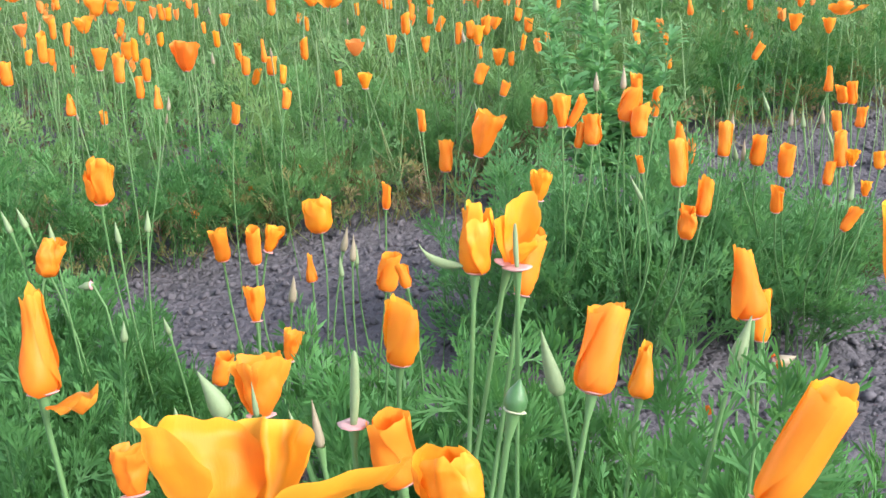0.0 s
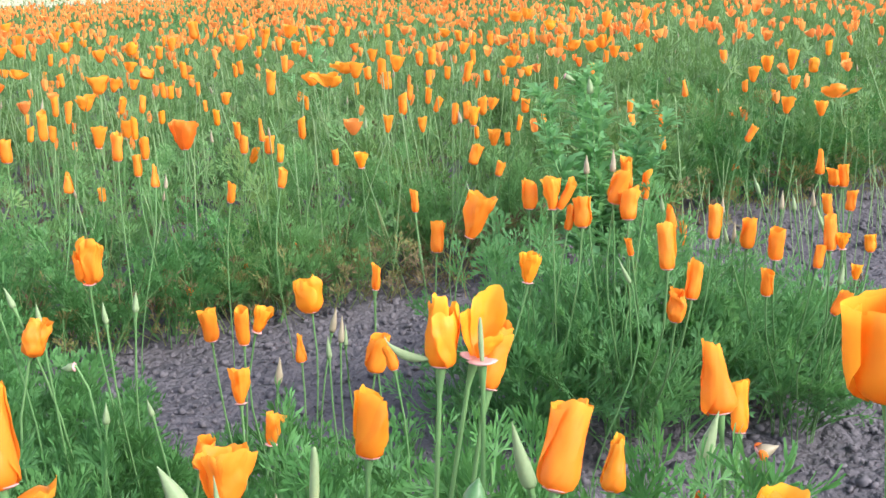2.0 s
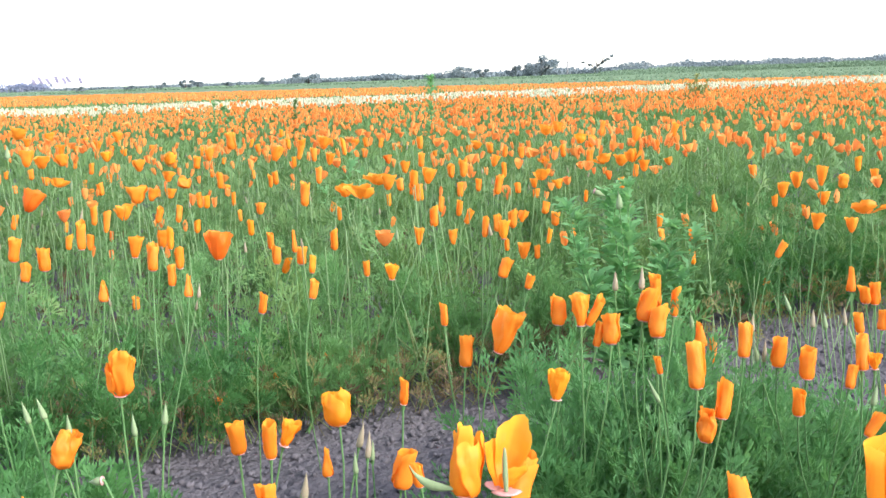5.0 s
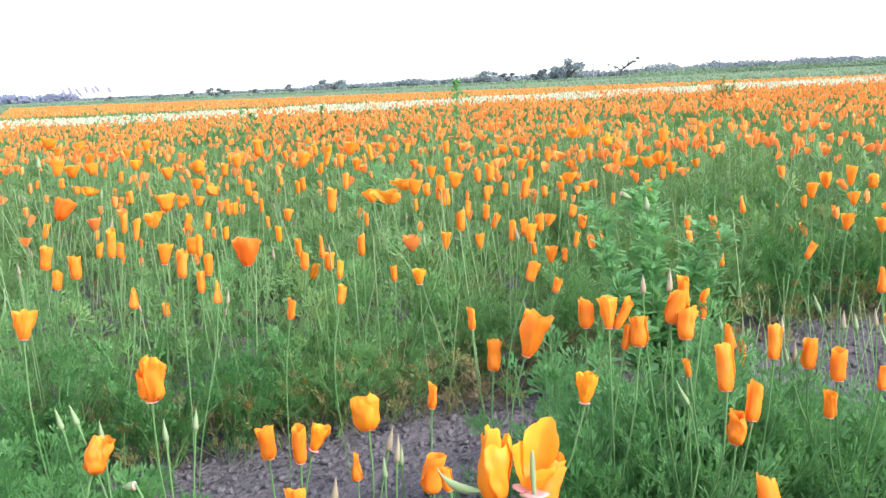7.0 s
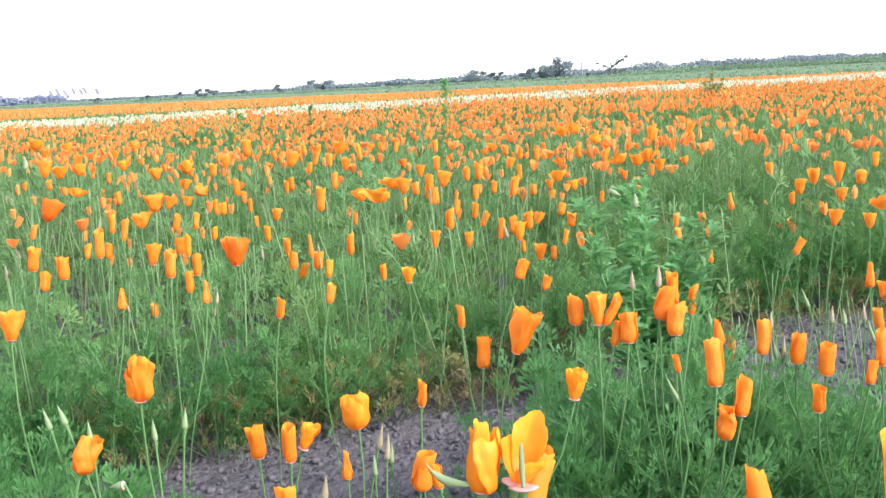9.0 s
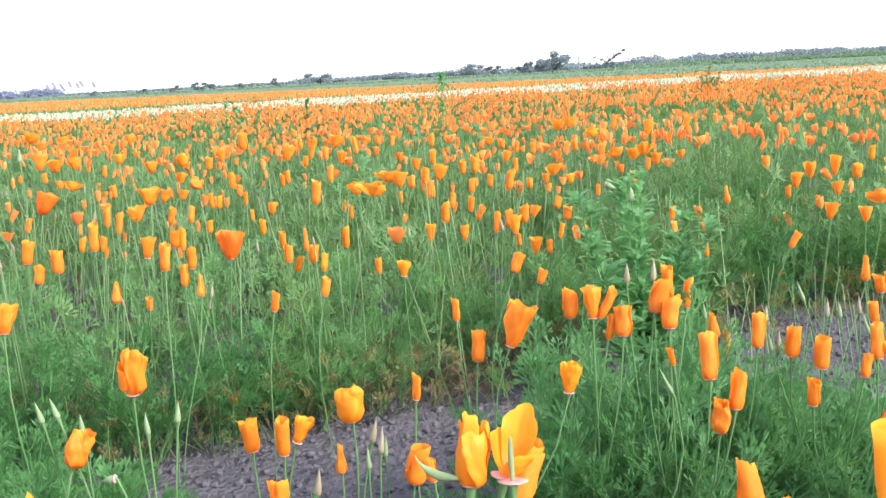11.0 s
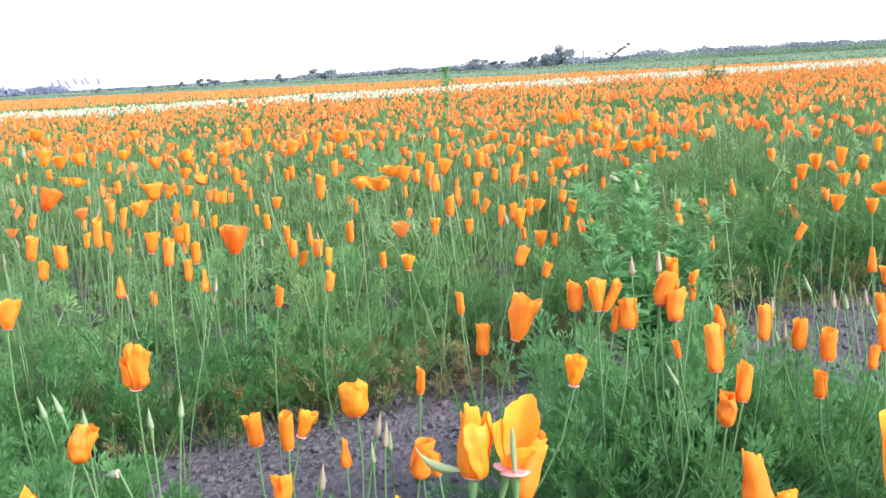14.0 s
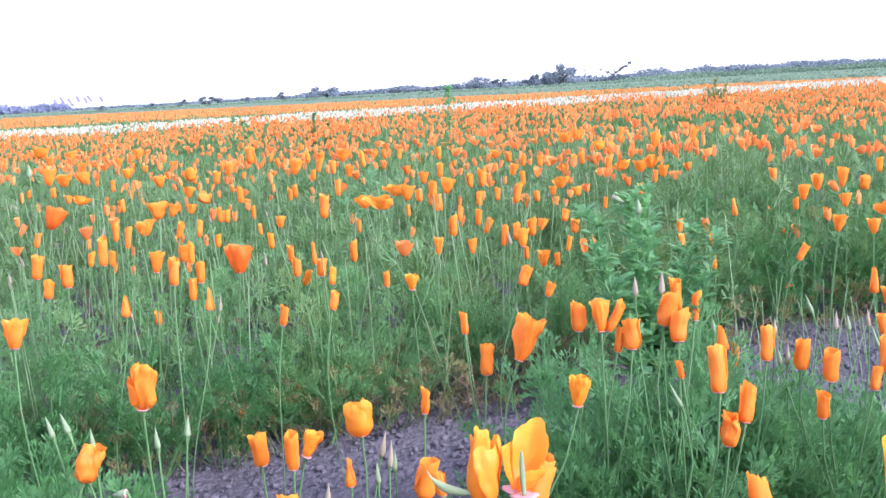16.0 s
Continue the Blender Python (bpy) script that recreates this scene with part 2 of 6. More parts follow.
def turn_to(way, spin, size):
    """Rows of 3x3: local +y goes along way, local +z as far up as it can, turned by spin round way."""
    way = way / np.linalg.norm(way, axis=1, keepdims=True)
    up = np.array([0, 0, 1.0]) + 0 * way
    side = np.cross(way, up)
    side /= np.linalg.norm(side, axis=1, keepdims=True) + 1e-9
    top = np.cross(side, way)
    c, s = np.cos(spin)[:, None], np.sin(spin)[:, None]
    side, top = side * c + top * s, top * c - side * s
    return np.stack([side, way, top], 2) * size[:, None, None]


def with_places(turns, places):
    return np.concatenate([turns, places[:, :, None]], 2)


def grid_quads(nu, nv, closed=False):
    q = []
    for j in range(nv - 1):
        for i in range(nu if closed else nu - 1):
            k = (i + 1) % nu
            q.append((j * nu + i, j * nu + k, (j + 1) * nu + k, (j + 1) * nu + i))
    return q


def tube(points, radii, sides=6):
    """Places and quads of a tapered tube along points."""
    pts = [Vector(p) for p in points]
    v = []
    for i, p in enumerate(pts):
        d = (pts[min(i + 1, len(pts) - 1)] - pts[max(i - 1, 0)]).normalized()
        x = d.orthogonal().normalized() if abs(d.z) < 0.2 else Vector((1, 0, 0)).cross(d).normalized()
        y = d.cross(x)
        for k in range(sides):
            a = 2 * math.pi * k / sides
            v.append(p + (x * math.cos(a) + y * math.sin(a)) * radii[i])
    return [tuple(p) for p in v], grid_quads(sides, len(pts), True)


def turned(profile, sides=12, wobble=0.0, rng=None):
    """Places and quads of a lathe form; profile: pairs of radius and height."""
    v = []
    for r, z in profile:
        for k in range(sides):
            a = 2 * math.pi * k / sides
            f = 1 + (wobble * rng.uniform(-1, 1) if rng else 0)
            v.append((r * f * math.cos(a), r * f * math.sin(a), z))
    return v, grid_quads(sides, len(profile), True)


# ---- the field's plan ----
ROW_SLOPE, ROW_STEP, FURROW = 0.56, 1.15, 2.28    # rows run away to the right; furrow centres every ROW_STEP


def row_place(x, y):
    """0 in a furrow's middle, 1 on a row's middle."""
    s = (y - ROW_SLOPE * x - FURROW) / ROW_STEP
    return 0.5 - 0.5 * np.cos(2 * np.pi * s)


def soft(x, y, k=1.0, seed=0.0):
    """A smooth wavy field between about -1 and 1, for drifting heights and densities."""
    return (np.sin(1.7 * k * x + 0.9 * k * y + seed) + np.sin(-1.1 * k * x + 2.3 * k * y + 1.3 * seed + 1) + np.sin(3.1 * k * x + 0.4 * k * y + 2 * seed)) / 3


def relief(x, y):
    """Height of the crumbly soil near the camera."""
    p = Vector((x, y, 0))
    return 0.03 * (float(row_place(x, y)) - 0.3) + 0.014 * noise.noise(p * 9) + 0.012 * noise.noise(p * 26) + 0.007 * noise.noise(p * 60)


# near ground: furrows with crumbly relief, running out flat to the horizon
def build_ground():
    xs = np.concatenate([[-2500, -900, -300, -120, -50, -20, -8, -4, -2.5], np.arange(-1.6, 2.3, 0.022), [3, 4.5, 8, 20, 50, 120, 300, 900, 2500]])
    ys = np.concatenate([[-60, -15, -5, -2, -0.8, 0.2, 0.7], np.arange(1.05, 3.7, 0.022), [4.2, 5, 7, 10, 15, 22, 32, 45, 60, 90, 140, 220, 400, 900, 2500]])
    gx, gy = np.meshgrid(xs, ys)
    near = ((gx > -1.5) & (gx < 2.2) & (gy > 1.0) & (gy < 3.6))
    gz = np.zeros(gx.shape)
    for j, i in zip(*np.nonzero(near)):
        gz[j, i] = relief(gx[j, i], gy[j, i])
    v = np.stack([gx.ravel(), gy.ravel(), gz.ravel()], 1)
    ob = link_quads("ground", v, grid_quads(len(xs), len(ys)), GROUND)
    tagged(ob, "bare grey-brown crumbly field soil between poppy rows", "ground", kind="structure")


build_ground()


def build_clods():
    rng = np.random.default_rng(5)
    pats = []
    for k in range(8):
        v, q = turned([(0.5, -0.4), (0.92, 0.0), (0.72, 0.45), (0.30, 0.72), (0.0, 0.74)], 5)
        v = np.array(v) * np.array([1.05, 0.9, 0.95]) * (1 + 0.34 * rng.uniform(-1, 1, (len(v), 1)))
        v[:, :2] += 0.20 * rng.uniform(-1, 1, (len(v), 2))
        pats.append((v, q))
    n = 10000
    x, y = rng.uniform(-0.9, 1.8, n), rng.uniform(1.15, 3.4, n)
    s = y - ROW_SLOPE * x
    keep = (np.abs(x + 0.02) < 0.46 * y + 0.15) & (((s > 1.0) & (s < 1.62)) | ((s > 1.85) & (s < 2.62)) | ((x < 0.12) & (s > 1.55) & (s < 2.62)))
    x, y = x[keep], y[keep]
    n = len(x)
    size = 0.0034 + 0.0085 * rng.random(n) ** 2.8
    spin = rng.uniform(0, 6.28, n)
    way = np.stack([np.cos(spin), np.sin(spin), rng.uniform(-0.6, 0.6, n)], 1)
    z = np.array([relief(px, py) for px, py in zip(x, y)]) + 0.15 * size
    ms = with_places(turn_to(way, rng.uniform(-0.8, 0.8, n), size), np.stack([x, y, z], 1))
    pick = rng.integers(0, 8, n)
    joined("soil_clods", [(pats[k], ms[pick == k]) for k in range(8)], CLOD, "loose grey-brown clods of dry soil lying in the furrows", "soil")


build_clods()


# ---- leaves ----
STEM_PATTERN = (np.array([(math.cos(a), t, math.sin(a)) for t in (0, 0.5, 1) for a in (0, 2.09, 4.19)]), np.array(grid_quads(3, 3, True)))


def leaf_pattern(seed, detail):
    """A thrice-divided poppy leaf along +y, length 1: a long leaf stalk, three arms, and narrow blunt lobes fanning out of each.
    detail 2: lobes of two quads; 1.5: one quad each; 1: fewer and broader; 0.5: arms of three lobes; 0: a few lobes; -1: a far tuft."""
    rng = random.Random(seed)
    v, q = [], []
    up0 = Vector((0, 0, 1))

    def strip(p, e, w0, w1):
        side = (e - p).cross(up0).normalized()
        b = len(v)
        v.extend([p - side * w0, p + side * w0, e + side * w1, e - side * w1])
        q.append((b, b + 1, b + 2, b + 3))

    def lobe(p, way, length, width):
        way = way.normalized()
        side = way.cross(up0 + Vector((rng.uniform(-0.5, 0.5), rng.uniform(-0.5, 0.5), 0))).normalized()
        curl = rng.uniform(0.0, 0.22) * length
        mid, tip = p + way * length * 0.62 + up0 * curl * 0.3, p + way * length + up0 * curl
        b = len(v)
        if detail == 2:
            v.extend([p - side * width * 0.28, p + side * width * 0.28, mid + side * width * 0.5, mid - side * width * 0.5, tip + side * width * 0.34, tip - side * width * 0.34])
            q.extend([(b, b + 1, b + 2, b + 3), (b + 3, b + 2, b + 4, b + 5)])
        else:
            v.extend([p - side * width * 0.2, mid + side * width * 0.5, tip, mid - side * width * 0.5])
            q.append((b, b + 1, b + 2, b + 3))

    def turned_way(way, angle, lift):
        return (Matrix.Rotation(angle, 3, 'Z') @ way + up0 * lift).normalized()

    if detail < 0:
        for ang in (-0.9, -0.3, 0.3, 0.9):
            lobe(Vector((0, 0.2, 0)), Vector((math.sin(ang), math.cos(ang), rng.uniform(-0.2, 0.5))), rng.uniform(0.6, 0.9), 0.15)
        return np.array([tuple(p) for p in v]), np.array(q)
    bend, lift = rng.uniform(-0.10, 0.10), rng.uniform(0.02, 0.16)
    node = Vector((bend * 0.4, 0.46, lift))
    strip(Vector((0, 0, 0)), node, 0.013, 0.011)
    ahead = Vector((bend, 1, lift * 0.5)).normalized()
    if detail == 0:
        for ang in (-0.75, -0.3, 0.1, 0.5, 0.85):
            lobe(node, turned_way(ahead, ang, rng.uniform(-0.2, 0.4)), rng.uniform(0.34, 0.52), 0.075)
        return np.array([tuple(p) for p in v]), np.array(q)
    for arm, long in ((-0.72, 0.24), (0.0, 0.30), (0.72, 0.24), (-0.30, 0.10), (0.30, 0.10)) if detail > 1 else ((-0.72, 0.24), (0.0, 0.30), (0.72, 0.24)):
        way = turned_way(ahead, arm + rng.uniform(-0.14, 0.14), rng.uniform(-0.15, 0.35))
        fork = node + way * long * rng.uniform(0.75, 1.1)
        strip(node, fork, 0.010, 0.008)
        if detail == 0.5:
            for ang in (-0.55, 0.0, 0.55):
                lobe(fork - way * 0.06, turned_way(way, ang + rng.uniform(-0.1, 0.1), rng.uniform(-0.2, 0.3)), rng.uniform(0.20, 0.30), 0.046)
            continue
        for ang in (-0.55, 0.0, 0.55):
            twig = turned_way(way, ang + rng.uniform(-0.14, 0.14), rng.uniform(-0.2, 0.3))
            foot = (fork if ang == 0.0 else node.lerp(fork, rng.uniform(0.55, 0.85)))
            end = foot + twig * rng.uniform(0.09, 0.14)
            strip(foot, end, 0.008, 0.008)
            for turn in (-0.42, -0.14, 0.14, 0.42) if detail > 1 else (-0.30, 0.04, 0.32):
                if rng.random() < 0.88:
                    lobe(end - twig * 0.02, turned_way(twig, turn + rng.uniform(-0.12, 0.12), rng.uniform(-0.2, 0.3)), rng.uniform(0.11, 0.19) if detail > 1 else rng.uniform(0.10, 0.17), {2: 0.0215, 1.5: 0.026}.get(detail, 0.036))
    return np.array([tuple(p) for p in v]), np.array(q)


LEAVES = {d: [leaf_pattern(int(20 * d) + k, d) for k in range(8)] for d in (-1, 0, 0.5, 1, 1.5, 2)}


def leafy_stalks(rng, cx, cy, r, h, n, length, per=10):
    """One leafy plant: matrices of its n leaves, and the curves of the stalks that bear them. The stalks rise from the middle and arch outwards under a dome."""
    count = max(3, n // per)
    a, d = rng.uniform(0, 6.283, count), r * np.sqrt(rng.random(count)) * 0.95
    top = h * np.sqrt(np.clip(1.06 - (d / r) ** 2, 0.10, 1)) * rng.uniform(0.62, 1.06, count)
    tips = np.stack([d * np.cos(a), d * np.sin(a), top], 1)
    feet = tips * np.array([0.22, 0.22, 0]) + rng.normal(0, 0.10 * r, (count, 3)) * np.array([1, 1, 0])
    mids = feet + (tips - feet) * np.array([0.30, 0.30, 0.62]) + rng.normal(0, 0.04 * r, (count, 3))
    own = rng.integers(0, count, n)
    t = (0.06 + 0.94 * rng.random(n) ** 0.9)[:, None]
    p = feet[own] * (1 - t) ** 2 + mids[own] * 2 * t * (1 - t) + tips[own] * t * t
    tangent = (mids[own] - feet[own]) * (1 - t) + (tips[own] - mids[own]) * t
    tangent /= np.linalg.norm(tangent, axis=1, keepdims=True) + 1e-9
    b = np.where(rng.random(n) < 0.55, a[own] + rng.normal(0, 0.8, n), rng.uniform(0, 6.283, n))
    way = tangent * (0.35 + 0.75 * t) + np.stack([np.cos(b), np.sin(b), rng.uniform(0.15, 1.0, n)], 1) * 0.8
    way /= np.linalg.norm(way, axis=1, keepdims=True)
    size = length * rng.uniform(0.65, 1.2, n) * (1.15 - 0.35 * t[:, 0])
    p = p - way * size[:, None] * 0.12
    p[:, 2] = np.maximum(p[:, 2], 0.004)
    ms = with_places(turn_to(way, rng.uniform(-0.9, 0.9, n), size), p + np.array([cx, cy, 0]))
    return ms, [(feet[k], mids[k], tips[k]) for k in range(count)]


def scatter_leaves(name, pats, ms, rng, material, label, category="foliage"):
    pick = rng.integers(0, len(pats), len(ms))
    joined(name, [(pats[k], ms[pick == k]) for k in range(len(pats))], material, label, category)


# leafy plants of the near row and of the row behind it: x, y, radius, height, leaves
NEAR_PLANTS = [
    (-0.46, 1.22, 0.24, 0.28, 280), (-0.22, 1.14, 0.20, 0.23, 200), (0.02, 1.10, 0.18, 0.21, 160), (-0.30, 0.86, 0.20, 0.30, 260), (-0.06, 0.72, 0.19, 0.35, 290),
    (0.12, 0.76, 0.17, 0.39, 290), (0.28, 0.65, 0.13, 0.42, 290), (0.44, 0.68, 0.11, 0.28, 150), (0.16, 0.66, 0.10, 0.425, 160), (0.21, 0.53, 0.09, 0.465, 150),
    (0.31, 0.54, 0.09, 0.475, 170), (0.26, 0.46, 0.07, 0.50, 120), (0.34, 0.47, 0.07, 0.505, 120), (0.26, 0.62, 0.09, 0.44, 120), (0.22, 0.76, 0.12, 0.40, 170), (0.04, 0.74, 0.12, 0.44, 160), (0.34, 0.72, 0.10, 0.36, 110), (0.40, 0.60, 0.09, 0.35, 110), (0.45, 0.76, 0.08, 0.25, 80), (0.62, 0.92, 0.10, 0.16, 45), (0.03, 1.36, 0.15, 0.15, 80), (-0.12, 1.36, 0.13, 0.14, 60),
    (-0.36, 1.28, 0.14, 0.19, 120), (-0.33, 1.08, 0.15, 0.24, 140), (-0.72, 1.60, 0.22, 0.18, 150), (-1.0, 1.55, 0.24, 0.20, 90), (0.17, 0.83, 0.10, 0.37, 120), (-0.49, 1.45, 0.14, 0.20, 190), (-0.62, 1.44, 0.14, 0.22, 150), (0.10, 0.62, 0.08, 0.43, 110), (0.16, 0.74, 0.08, 0.41, 100),
]
BACK_PLANTS = [
    (0.20, 1.62, 0.20, 0.33, 360), (0.38, 1.63, 0.24, 0.37, 560), (0.56, 1.74, 0.21, 0.26, 430), (0.72, 1.86, 0.16, 0.17, 230), (0.86, 2.00, 0.11, 0.09, 50),
    (0.26, 1.98, 0.17, 0.22, 120), (0.64, 1.66, 0.11, 0.14, 90),
]
# low plants along the front edge of the next row
EDGE_PLANTS = [
    (-1.06, 1.88, 0.21, 0.27, 230), (-0.86, 1.98, 0.21, 0.29, 290), (-0.68, 2.08, 0.20, 0.26, 220), (-0.53, 2.18, 0.18, 0.23, 210), (-0.37, 2.29, 0.18, 0.20, 200),
    (-0.22, 2.42, 0.17, 0.19, 170), (-0.04, 2.60, 0.16, 0.19, 130), (0.14, 2.74, 0.16, 0.20, 110), (-0.46, 2.36, 0.18, 0.27, 170), (-0.28, 2.52, 0.18, 0.27, 150),
    (0.60, 2.98, 0.17, 0.25, 110), (0.80, 3.14, 0.19, 0.27, 150), (1.00, 3.28, 0.20, 0.28, 160), (1.22, 3.40, 0.20, 0.28, 150), (1.44, 3.52, 0.20, 0.28, 110),
    (0.70, 3.92, 0.24, 0.36, 190), (0.98, 4.06, 0.25, 0.37, 200), (1.26, 4.22, 0.25, 0.36, 190), (1.55, 4.38, 0.25, 0.36, 160), (0.86, 3.34, 0.22, 0.33, 170), (1.14, 3.46, 0.22, 0.33, 170),
]


LEAF_MESH = {}


def poppy_plant(rng, x, y, r, h, n, detail, material, length, label, single=300):
    """A leafy plant: stalks and single leaves as its parts; those past the first few hundred are joined."""
    plant = tagged(new("poppy_plant"), label, "poppy plant", "leafy poppy plants")
    plant.location = (x, y, 0)
    ms, stalks = leafy_stalks(rng, 0, 0, r, h, n, length)
    for feet, mid, tip in stalks[:14]:
        f, c, e = Vector(feet), Vector(mid), Vector(tip)
        v, q = tube([f * (1 - t) ** 2 + c * 2 * t * (1 - t) + e * t * t for t in (0, 0.25, 0.5, 0.75, 1.0)], [0.0016, 0.0016, 0.0015, 0.0013, 0.0009], 5)
        link_quads("stalk", v, q, STEM, plant)
    pick = rng.integers(0, 8, n)
    for k in range(min(n, single)):
        key = (detail, material.name, int(pick[k]))
        if key not in LEAF_MESH:
            leaf = link_quads("leaf", *LEAVES[detail][pick[k]], material, plant)
            LEAF_MESH[key] = leaf.data
        else:
            leaf = new("leaf", LEAF_MESH[key])
            leaf.parent = plant
        leaf.matrix_basis = Matrix((*[tuple(row) for row in ms[k]], (0, 0, 0, 1)))
    if n > single:
        rest = joined("leaves", [(LEAVES[detail][k], ms[single:][pick[single:] == k]) for k in range(8)], material, "", "")
        rest.parent = plant


def build_near_foliage():
    for k, (x, y, r, h, n) in enumerate(NEAR_PLANTS):
        poppy_plant(np.random.default_rng(100 + k), x, y, r, h, n, 2 if y < 0.70 else 1.5 if y < 1.25 else 1, LEAF_NEAR_AND_SHADED, 0.115 if y > 0.7 else 0.105, "low poppy plant with feathery blue-green leaves in the front row", 190)
    for k, (x, y, r, h, n) in enumerate(BACK_PLANTS):
        poppy_plant(np.random.default_rng(200 + k), x, y, r, h, n, 1, LEAF_BACK, 0.110, "dense bushy poppy plant with feathery green leaves beside the bare furrow", 60)
    # left and right plants get the darker leaf, shade put in by colour
    for k, (x, y, r, h, n) in enumerate(EDGE_PLANTS):
        poppy_plant(np.random.default_rng(300 + k), x, y, r, h, n, 1, LEAF if -0.45 < x < 0.5 else LEAF_NEAR_AND_SHADED, 0.095, "low poppy plant with feathery green leaves at the furrow's edge", 12)


build_near_foliage()


def field_points(rng, per_metre, y0, y1, furrow_cut=1.0, spread=0.47, rows=None):
    """Random places over the field ahead, thinner in the furrows."""
    area = (y1 - y0) * (spread * (y0 + y1) + 1.3)
    n = int(per_metre * area * 1.7)
    y = rng.uniform(y0, y1, n)
    x = rng.uniform(-1, 1, n) * (spread * y1 + 0.65) - 0.045 * y + 0.1
    keep = (np.abs(x + 0.045 * y - 0.1) < spread * y + 0.65) & (y - ROW_SLOPE * x > FURROW + 0.17 + 0.04 * np.sin(9 * x))
    if rows:
        keep &= (y - rows[2] * x > rows[0]) & (y - rows[2] * x < rows[1])
    bare = np.clip(2 * (x - 0.2), 0, 1) * np.clip((5.2 - y) / 1.2, 0, 1)     # here the furrow is open soil
    thin = 1 - np.maximum(furrow_cut, bare) * (1 - np.clip(row_place(x, y) * (2.2 - 1.0 * bare) - 0.15 * bare, 0, 1))
    keep &= rng.random(n) < thin
    return x[keep], y[keep]


def canopy(x, y):
    deep = 0.10 * np.clip(2 * (x - 0.2), 0, 1) * np.clip((5.2 - y) / 1.2, 0, 1)     # the furrow lies open on one side
    return 0.21 - deep + (0.13 + deep) * np.sqrt(np.minimum(1, 2.5 * row_place(x, y))) + 0.045 * soft(x, y, 1.6, 0.4) + 0.04 * soft(x, y, 5.0, 2.0)


def field_leaves(rng, x, y, length):
    n = len(x)
    a = rng.uniform(0, 6.283, n)
    way = np.stack([np.cos(a), np.sin(a), rng.uniform(0.3, 2.2, n)], 1)
    way /= np.linalg.norm(way, axis=1, keepdims=True)
    size = length * rng.uniform(0.7, 1.3, n)
    z = canopy(x, y) * rng.random(n) ** 0.55 - way[:, 2] * size * 0.7
    return with_places(turn_to(way, rng.uniform(-1, 1, n), size), np.stack([x, y, np.maximum(z, 0.0)], 1))


def build_field_foliage():
    rng = np.random.default_rng(12)
    # bushy plants of the nearer rows, with hollows between them
    for y0, y1, per, det, ln, mat, leaves in ((1.9, 2.9, 25, 1, 0.100, LEAF, 50), (2.9, 5.2, 19, 0.5, 0.118, LEAF_FAR, 46)):
        px, py = field_points(rng, per, y0, y1, 0.75)
        hs = canopy(px, py) * rng.uniform(0.72, 1.22, len(px))
        sets, feet, tops = [], [], []
        for x, y, h in zip(px, py, hs):
            ms, stalks = leafy_stalks(rng, x, y, rng.uniform(0.10, 0.19), h, int(leaves * rng.uniform(0.6, 1.4)), ln)
            sets.append(ms)
            feet += [f + (x, y, 0) for f, m, e in stalks]
            tops += [e + (x, y, 0.02) for f, m, e in stalks]
        scatter_leaves("field_foliage", LEAVES[det], np.concatenate(sets), rng, mat, "feathery green poppy foliage covering the flower field", "foliage")
        feet, tops = np.array(feet)[::3], np.array(tops)[::3]
        m = turn_to(tops - feet, rng.uniform(0, 3, len(feet)), np.ones(len(feet)))
        m[:, :, 0] *= 0.0014
        m[:, :, 2] *= 0.0014
        m[:, :, 1] *= np.linalg.norm(tops - feet, axis=1)[:, None]
        joined("poppy_stems", [(STEM_PATTERN, with_places(m, feet))], STEM_PALE, "pale green leafy stalks of the field's poppy plants", "stems")
    for y0, y1, per, det, ln, mat in ((1.9, 2.9, 215, 1, 0.10, LEAF), (2.9, 5.2, 155, 0.5, 0.122, LEAF_FAR), (5.2, 9.5, 220, 0, 0.16, LEAF_FAR), (9.5, 20.0, 90, -1, 0.18, LEAF_FAR), (20.0, 38.0, 30, -1, 0.24, LEAF_FAR)):
        x, y = field_points(rng, per, y0, y1, 0.8)
        if y0 > 15:
            x, y = x[y + 0.72 * x < 38], y[y + 0.72 * x < 38]
        scatter_leaves("field_foliage", LEAVES[det], field_leaves(rng, x, y, ln), rng, mat, "feathery green poppy foliage covering the flower field", "foliage")
    # withered and yellowed leaves low along the furrow's far edge
    n = 340
    x = rng.uniform(-0.8, 1.6, n)
    y = FURROW + np.where(x < 0.2, 0.08, 0.20) + ROW_SLOPE * x + np.abs(rng.normal(0, 0.10, n))
    ms = field_leaves(rng, x, y, 0.065)
    ms[:, 2, 3] = rng.uniform(0.0, 0.13, n)
    scatter_leaves("withered_leaves", LEAVES[1], ms, rng, DRY, "yellowed and withered leaves low at the furrow's edge", "foliage")
    # brown litter under the plants of the nearer rows
    x, y = field_points(rng, 170, 2.0, 5.0, 0.2)
    ms = field_leaves(rng, x, y, 0.075)
    ms[:, 2, 3] = 0.005 + 0.10 * rng.random(len(x)) ** 2
    scatter_leaves("dry_litter", LEAVES[0], ms, rng, LITTER, "brown withered leaves lying under the poppy plants", "litter")
    # dead leaves at the foot of the furrow's far edge
    n = 260
    x = rng.normal(0.0, 0.32, n)
    y = FURROW + 0.10 + ROW_SLOPE * x + np.abs(rng.normal(0, 0.12, n))
    ms = field_leaves(rng, x, y, 0.06)
    ms[:, 2, 3] = 0.005 + 0.13 * rng.random(n) ** 1.5
    scatter_leaves("dry_litter", LEAVES[0.5], ms, rng, LITTER, "brown dead leaves at the foot of the furrow's edge", "litter")
    # a tangle of dead leaves where the bushy plants thin out
    n = 130
    x = rng.normal(0.84, 0.12, n)
    y = 1.47 + ROW_SLOPE * x + rng.normal(0, 0.07, n)
    ms = field_leaves(rng, x, y, 0.06)
